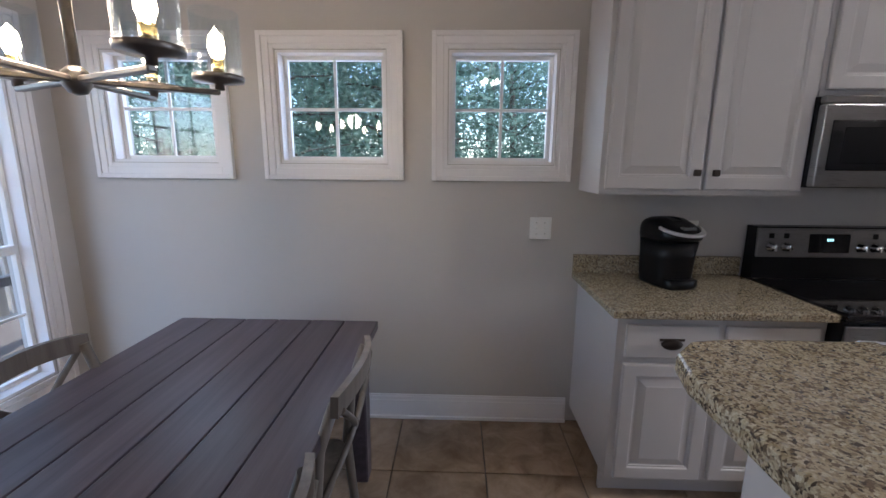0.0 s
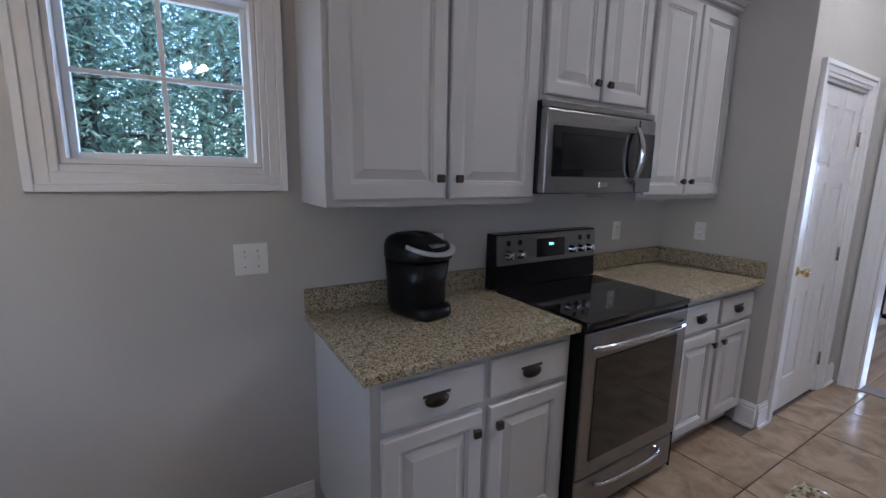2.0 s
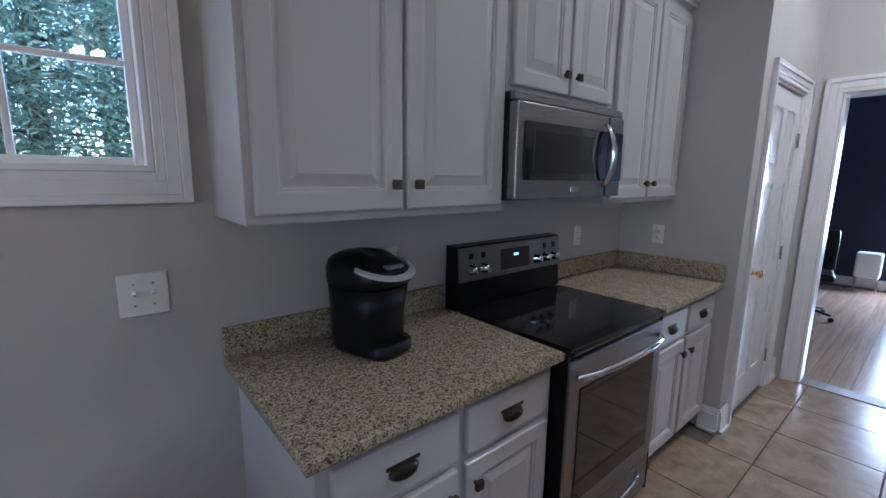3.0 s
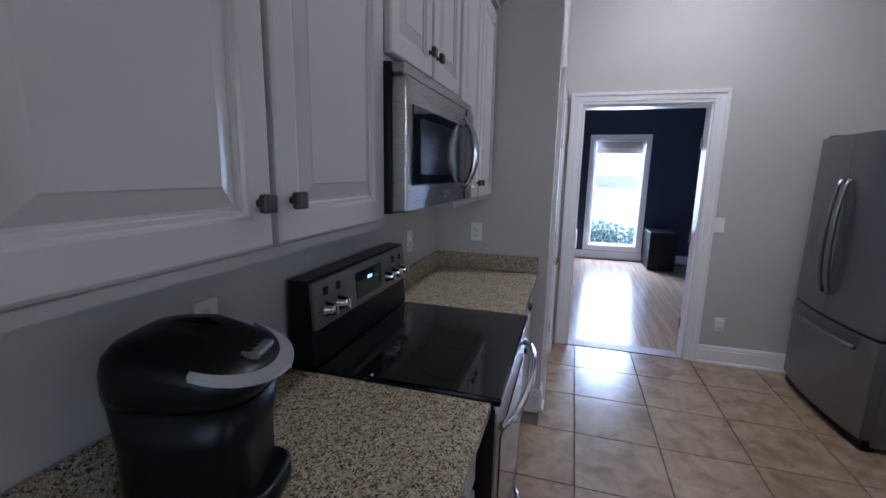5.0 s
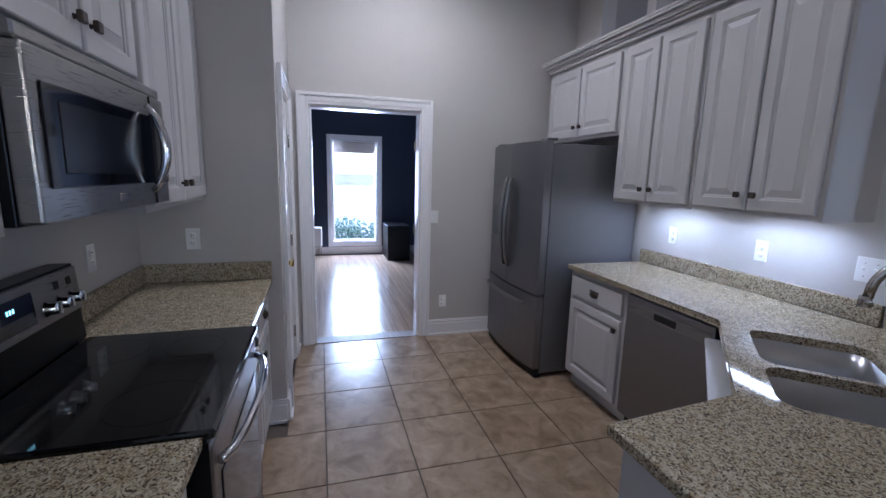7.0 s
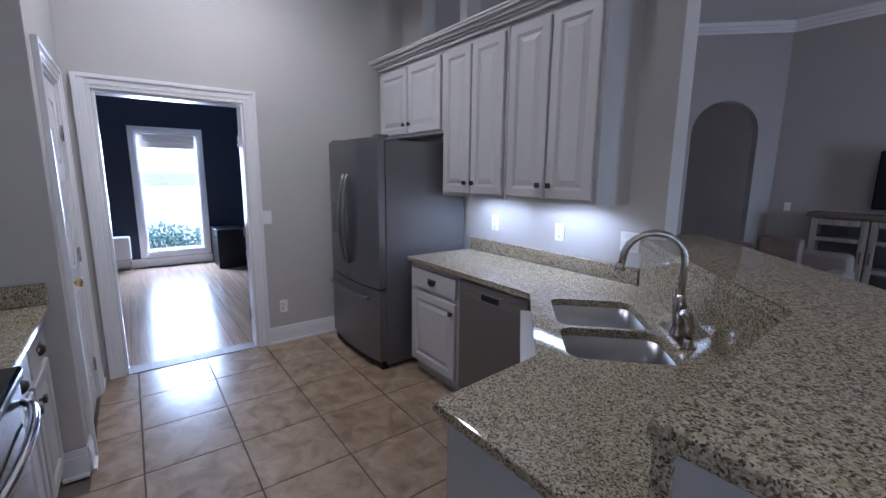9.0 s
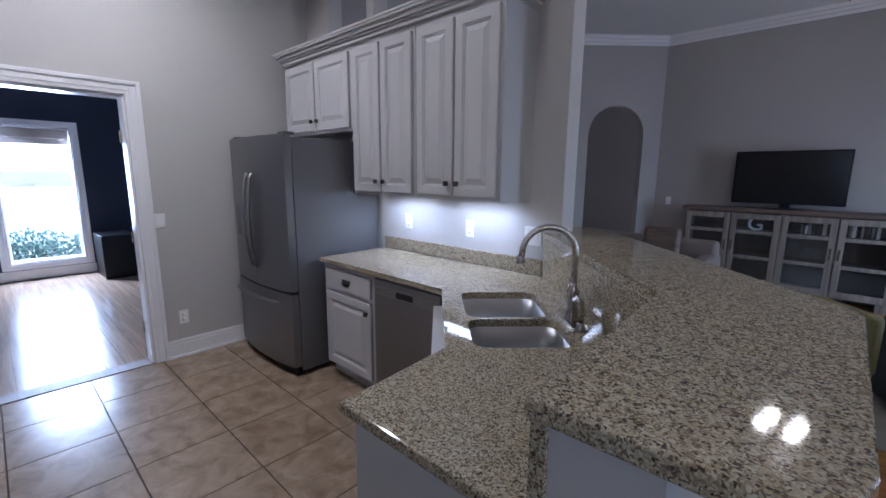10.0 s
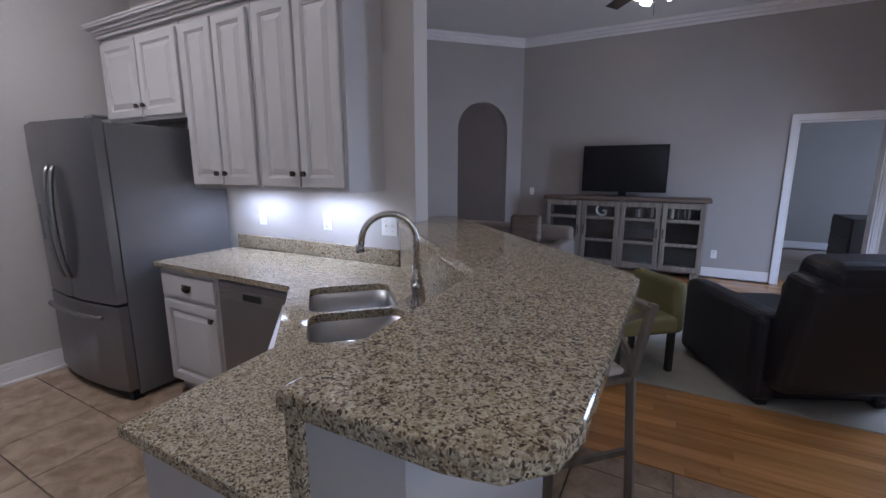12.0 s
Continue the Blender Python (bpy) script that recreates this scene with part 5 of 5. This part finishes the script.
def ceiling_fan(m):
    root = thing("ceiling_fan", m, "bronze ceiling fan with four lit frosted lamps", "ceiling fan")
    part("fan_rod", tube(NEW(), [(0, 0, 0.06), (0, 0, 0.46)], 0.014, 10), BRONZE, root)
    part("fan_canopy", lathe(NEW(), [(0.0, 0.43), (0.05, 0.43), (0.07, 0.478), (0.0, 0.478)], 20), BRONZE, root)
    part("motor", lathe(NEW(), [(0.0, -0.05), (0.06, -0.05), (0.11, -0.02), (0.12, 0.03), (0.07, 0.06), (0.0, 0.065)], 28), BRONZE, root)
    for k in range(5):
        a = radians(20 + 72 * k)
        mm = pose(0, 0, 0.0, 0, 0, math.degrees(a)) @ pose(0, 0, 0, 10)
        blade = part("blade", box(NEW(), 0.18, 0.66, -0.065, 0.065, -0.004, 0.004, 0.003), DARKWOOD, root, "", mm)
        part("blade_iron", box(NEW(), 0.08, 0.22, -0.02, 0.02, -0.012, -0.0045, 0.002), BRONZE, blade)
    for k in range(4):
        a = radians(30 + 90 * k)
        mm = pose(0.11 * math.cos(a), 0.11 * math.sin(a), -0.08) @ pose(0, 0, 0, 0, 0, math.degrees(a)) @ pose(0, 0, 0, 0, -38)
        arm = part("lamp_arm", tube(NEW(), [(0.03 * math.cos(a), 0.03 * math.sin(a), -0.045), (0.11 * math.cos(a), 0.11 * math.sin(a), -0.08)], 0.009, 8), BRONZE, root)
        part("lamp_shade", lathe(NEW(), [(0.0, 0.0), (0.016, -0.002), (0.028, -0.022), (0.042, -0.055), (0.045, -0.075), (0.038, -0.08), (0.0, -0.068)], 20, mm), FANGLOW, arm, "lit frosted glass shade")
    part("pull_chain", tube(NEW(), [(0, 0, -0.05), (0, 0, -0.28)], 0.003, 6), BRONZE, root)
    return root


ceiling_fan(pose(-3.76, -4.5, 3.02))

# small sofa with pillow beyond the bar
root = thing("sofa", pose(-2.08, -5.9, 0, 0, 0, 180), "low beige fabric sofa with rounded cushions beyond the bar", "sofa")
part("sofa_base", box(NEW(), -0.8, 0.8, -0.4, 0.4, 0.0, 0.42, 0.04, 3), CLOTH, root)
part("sofa_back", box(NEW(), -0.8, 0.8, 0.22, 0.42, 0.42, 0.74, 0.06, 4), CLOTH, root)
for s in (-1, 1):
    xs = sorted((s * 0.62, s * 0.82))
    part("sofa_arm", box(NEW(), xs[0], xs[1], -0.4, 0.42, 0.08, 0.58, 0.06, 4), CLOTH, root)
    part("seat_cushion", box(NEW(), min(0, s * 0.61), max(0, s * 0.61), -0.38, 0.2, 0.42, 0.52, 0.04, 3), CLOTH, root)
solo("throw_pillow", box(NEW(), -0.2, 0.2, -0.06, 0.06, 0, 0.36, 0.055, 4), MEDIATOP, pose(-2.32, -5.86, 0.525, 12, 0, 8) @ Matrix.Scale(1.05, 4), "dark patterned throw pillow on the sofa", "pillow")
root = thing("accent_chair", pose(-3.80, -3.80, 0.012, 0, 0, -50) @ Matrix.Scale(1.0, 4), "olive upholstered accent chair behind the bar stools", "chair")
part("seat", box(NEW(), -0.26, 0.26, -0.26, 0.26, 0.3, 0.44, 0.04, 3), OLIVE, root)
part("backrest", box(NEW(), -0.26, 0.26, -0.3, -0.2, 0.3, 0.69, 0.04, 3), OLIVE, root)
for sx in (-1, 1):
    for sy in (-1, 1):
        part("leg", box(NEW(), sx * 0.22 - 0.02, sx * 0.22 + 0.02, sy * 0.22 - 0.02, sy * 0.22 + 0.02, 0, 0.31), DARKWOOD, root)
root = thing("dresser", pose(-6.55, -8.9, 0, 0, 0, 90), "dark wooden dresser standing in the bedroom", "dresser")
part("dresser_body", box(NEW(), -0.45, 0.45, -0.22, 0.22, 0, 0.8, 0.008), DARKWOOD, root)
for k in range(3):
    part("drawer_front", box(NEW(), -0.43, 0.43, -0.235, -0.221, 0.06 + 0.24 * k, 0.28 + 0.24 * k, 0.004), DARKWOOD, root)
plate("light_switch", pose(-1.98, -7.25, 1.15, 0, 0, 180), 0.07, 0.115, "white rocker switch on the grey living room wall", "rocker")
plate("outlet", pose(-4.6, -7.25, 0.34, 0, 0, 180), 0.07, 0.115, "white outlet low on the grey living room wall")

# ---- office ----
root = thing("office_chair", pose(2.1, 0.35, 0, 0, 0, 100), "black swivel office chair on a star base with castors", "office chair")
part("gas_lift", tube(NEW(), [(0, 0, 0.1), (0, 0, 0.44)], 0.02, 12), BLACKPL, root)
for k in range(5):
    a = radians(72 * k + 10)
    leg = part("star_leg", tube(NEW(), [(0, 0, 0.11), (0.28 * math.cos(a), 0.28 * math.sin(a), 0.07)], [0.022, 0.013], 8), BLACKPL, root)
    part("castor", lathe(NEW(), [(0.0, -0.012), (0.026, -0.012), (0.026, 0.012), (0.0, 0.012)], 14, pose(0.29 * math.cos(a), 0.29 * math.sin(a), 0.027, 90, 0, math.degrees(a))), BLACKPL, leg)
part("seat", box(NEW(), -0.24, 0.24, -0.23, 0.23, 0.44, 0.52, 0.035, 3), BLACKPL, root)
part("backrest", box(NEW(), -0.22, 0.22, 0.2, 0.26, 0.58, 1.0, 0.028, 3), BLACKPL, root)
part("back_support", bar(NEW(), (0, 0.1, 0.45), (0, 0.245, 0.66), 0.05, 0.02), BLACKPL, root)
root = thing("space_heater", pose(4.1, 0.02, 0), "white portable heater standing on thin metal legs", "heater")
part("heater_body", box(NEW(), -0.1, 0.1, -0.13, 0.13, 0.2, 0.55, 0.03, 3), WHITEPL, root)
for s in (-1, 1):
    part("heater_leg", tube(NEW(), [(-0.08, s * 0.11, 0), (-0.08, s * 0.11, 0.21)], 0.006, 8), NICKEL, root)
    part("heater_leg", tube(NEW(), [(0.08, s * 0.11, 0), (0.08, s * 0.11, 0.21)], 0.006, 8), NICKEL, root)
root = thing("cabinet", pose(3.9, -1.42, 0), "low black cabinet against the navy wall", "cabinet")
part("cabinet_body", box(NEW(), -0.3, 0.35, -0.2, 0.2, 0, 0.62, 0.008), BLACKPL, root)
part("cabinet_door", box(NEW(), -0.31, -0.301, -0.19, 0.19, 0.03, 0.6, 0.003), BLACKPL, root)

# ---- outside ----
setting("ground", box(NEW(), -700, 700, -700, 700, -0.42, -0.35), SOIL, "leaf litter and dry grass ground round the house", "ground")


def tree_meshes(seed, h, spread, leaves, size, low=0.1):
    """A trunk with limbs, and a crown of many small leaf sprays."""
    r = random.Random(seed)
    tr, cr = NEW(), NEW()
    tube(tr, [(0, 0, 0), (r.uniform(-0.1, 0.1), r.uniform(-0.1, 0.1), h * 0.45), (r.uniform(-0.25, 0.25), r.uniform(-0.2, 0.2), h * 0.92)], [0.13, 0.09, 0.02], 9)
    tips = []
    for k in range(26):
        z = h * (low + (0.95 - low) * (k + 0.5) / 26)
        a = r.uniform(0, 6.28)
        ln = spread * (1.05 - 0.75 * z / h) * r.uniform(0.6, 1.1)
        e = Vector((ln * math.cos(a), ln * math.sin(a), z + ln * r.uniform(-0.05, 0.35)))
        tube(tr, [(0, 0, z), e * 0.5 + Vector((0, 0, z * 0.5 + 0.05)), e], [0.03, 0.018, 0.006], 6)
        tips.append((Vector((0, 0, z)), e))
    verts, faces = [], []
    for k in range(leaves):
        a, b = tips[r.randrange(len(tips))]
        t = r.uniform(0.25, 1.05)
        sp = 0.16 + 0.24 * t
        p = a.lerp(b, t) + Vector((r.gauss(0, sp), r.gauss(0, sp), r.gauss(0, sp * 0.7)))
        d = Vector((r.gauss(0, 1), r.gauss(0, 1), r.gauss(0, 0.7) - 0.3)).normalized()
        s = d.cross(Vector((r.gauss(0, 1), r.gauss(0, 1), r.gauss(0, 1)))).normalized()
        ln, wd = size * r.uniform(0.6, 1.4), size * r.uniform(0.07, 0.16)
        n = len(verts)
        verts += [p, p + d * ln * 0.5 + s * wd, p + d * ln, p + d * ln * 0.5 - s * wd]
        faces.append((n, n + 1, n + 2, n + 3))
    me = bpy.data.meshes.new("crown")
    me.from_pydata([tuple(v) for v in verts], [], faces)
    cr.free()
    return tr, me


def tree(m, seed, h, spread, leaves, size, leaf, label, low=0.1):
    root = thing("tree", m, label, "tree", "trees behind the house")
    tr, me = tree_meshes(seed, h, spread, leaves, size, low)
    part("trunk", tr, BARK, root)
    me.materials.append(leaf)
    c = new("crown", me)
    c.parent = root
    return root


ta = tree(pose(-4.9, 6.0, -0.35), 1, 4.6, 1.9, 10000, 0.12, LEAF, "dense evergreen tree close behind the kitchen windows", 0.05)
tb = tree(pose(-5.5, 5.6, -0.35), 2, 6.5, 1.7, 12000, 0.11, LEAF, "slender leafy tree with bare lower limbs", 0.3)
for k, (x, y, z, s) in enumerate([(-2.2, 6.0, 40, 0.9), (-6.6, 6.0, 100, 0.9), (-3.3, 6.6, 160, 0.95), (-5.6, 9.0, 230, 1.2), (-7.6, 8.2, 300, 1.4), (-1.6, 8.5, 20, 1.4), (-9.4, 7.0, 70, 1.2), (-8.6, 6.2, 310, 1.0), (-4.3, 8.8, 15, 1.5), (-7.6, 11.5, 75, 1.8), (-10.6, 9.8, 260, 1.9)]):
    copy_thing(ta, pose(x, y, -0.35, 0, 0, z) @ Matrix.Scale(s, 4))
for k, (x, y, z, s) in enumerate([(-6.9, 4.4, 50, 0.9), (-8.6, 4.9, 130, 0.95), (-3.4, 9.5, 90, 1.2), (-11.0, 3.2, 10, 1.1), (-12.0, 0.6, 80, 1.2), (-13.0, -2.6, 140, 1.2), (-10.8, 5.2, 33, 1.2)]):
    copy_thing(tb, pose(x, y, -0.35, 0, 0, z) @ Matrix.Scale(s, 4))


def bush(m, seed, label, r0=0.6):
    r = random.Random(seed)
    root = thing("bush", m, label, "bush", "bushes by the windows")
    st_ = NEW()
    for k in range(9):
        a = r.uniform(0, 6.28)
        tube(st_, [(0, 0, 0), (0.2 * math.cos(a), 0.2 * math.sin(a), 0.3), (0.4 * math.cos(a), 0.4 * math.sin(a), 0.65)], [0.02, 0.013, 0.005], 6)
    part("stems", st_, BARK, root)
    verts, faces = [], []
    for k in range(3500):
        u = Vector((r.gauss(0, 1), r.gauss(0, 1), r.gauss(0, 1))).normalized() * r0 * r.uniform(0.35, 1.08)
        p = Vector((u.x, u.y * 1.4, 0.48 + u.z * 0.75))
        if p.z < 0.02:
            continue
        d = Vector((r.gauss(0, 1), r.gauss(0, 1), r.gauss(0, 1))).normalized()
        s = d.orthogonal().normalized()
        n = len(verts)
        verts += [p, p + d * 0.03 + s * 0.018, p + d * 0.065, p + d * 0.03 - s * 0.018]
        faces.append((n, n + 1, n + 2, n + 3))
    me = bpy.data.meshes.new("foliage")
    me.from_pydata([tuple(v) for v in verts], [], faces)
    me.materials.append(LEAF)
    c = new("foliage", me)
    c.parent = root
    return root


bu = bush(pose(5.6, -0.5, -0.35), 5, "round clipped bush outside the bright window")
for x, y, z in ((5.7, -1.7, 60), (5.65, 0.75, 140)):
    copy_thing(bu, pose(x, y, -0.35, 0, 0, z))

# made-up pale slab that bounces sunlight, so the office window looks bright
setting("pavement", box(NEW(), 6.9, 60, -30, 30, -0.35, -0.34), PALE_GROUND, "pale ground added outside the office window to brighten its view", "pavement")
root = thing("arbor", pose(-7.6, 0.6, -0.35), "dark metal arbor with upright posts outside the patio window", "arbor")
for py in (-1.2, -0.35, 0.5, 1.35):
    part("post", box(NEW(), -0.05, 0.05, py - 0.05, py + 0.05, 0.0, 2.9, 0.004), DARKWOOD, root)
for pz in (0.95, 2.84):
    part("crosspiece", box(NEW(), -0.035, 0.035, -1.3, 1.45, pz, pz + 0.07, 0.004), DARKWOOD, root)
# picket fence and posts outside the patio window
root = thing("fence", pose(-9.6, 1.0, -0.35), "weathered grey wooden picket fence in the yard", "fence")
for k in range(44):
    y = -3.2 + k * 0.15
    hh = 1.55 + 0.04 * math.sin(k * 2.3)
    part("picket", prism(NEW(), [(-0.01, y), (0.01, y), (0.01, y + 0.1), (-0.01, y + 0.1)], 0.05, hh, 0.004, 1), FENCE, root)
for z in (0.4, 1.2):
    part("fence_rail", box(NEW(), -0.06, -0.011, -3.2, 3.4, z, z + 0.09), FENCE, root)


# ---- tiles and planks ----
P = 0.463
floor = tagged(new("floor"), "beige ceramic tiles with dark joints, glossy in the light", "floor", kind="structure")
tiles = {}
xs = [0.0] + [-0.452 - P * k for k in range(14)]
for xb, xa in zip(xs, xs[1:]):
    for j in range(-6, 3):
        ya, yb = max(j * P - 0.092, -2.57 if xa > -5.3 else -2.67), min((j + 1) * P - 0.092, YS)
        if xa > XR - 0.2:
            yb = min(yb, PY - 0.002)
        xa = max(xa, XL)
        if xb > -2.7:
            ya = max(ya, YF)
        if yb - ya < 0.05:
            continue
        key = (round(xb - xa, 3), round(yb - ya, 3))
        if key not in tiles:
            tiles[key] = finish(box(NEW(), 0.003, key[0] - 0.003, 0.003, key[1] - 0.003, -0.010, 0.0, 0.0015), "tile", TILE)
        o = new("tile", tiles[key])
        o.parent = floor
        o.location = (xa, ya, 0)
wood_floor = tagged(new("wood_floor"), "honey coloured oak strip floor of the living room", "floor", kind="structure")
pw, pl = 0.083, 1.1
mes = {}
r7 = random.Random(7)
for i in range(60):
    y1 = -2.575 - i * pw
    x = -6.9 + r7.uniform(-0.9, 0)
    while x < 0.6:
        xa, xb = max(x, -6.62 if y1 < -2.81 else -5.32), min(x + pl, 0.6 if y1 < -5.7 else -0.30)
        if xb - xa > 0.12:
            key = round(xb - xa, 3)
            if key not in mes:
                mes[key] = finish(box(NEW(), 0.0006, key - 0.0006, -pw + 0.0006, -0.0006, -0.010, 0.0, 0.0008), "plank", OAK)
            o = new("plank", mes[key])
            o.parent = wood_floor
            o.location = (xa, y1, 0)
        x += pl
bm = NEW()
r8 = random.Random(8)
y = OY0
while y < OY1 - 0.1:
    x = 0.12 - r8.uniform(0, 0.8)
    while x < OX:
        xa, xb = max(x, 0.12), min(x + 1.2, OX)
        if xb - xa > 0.1:
            box(bm, xa + 0.001, xb - 0.001, y + 0.001, y + 0.124, -0.012, 0.0)
        x += 1.2
    y += 0.125
tagged(setting("office_floor", bm, OAK2, "brown wooden plank floor, shiny under the window", "floor"), kind="stuff")
setting("bedroom_floor", box(NEW(), -8.5, 0.75, -10.65, -7.57, -0.012, -0.001), OAK2, "brown floor of the rooms beyond", "floor")
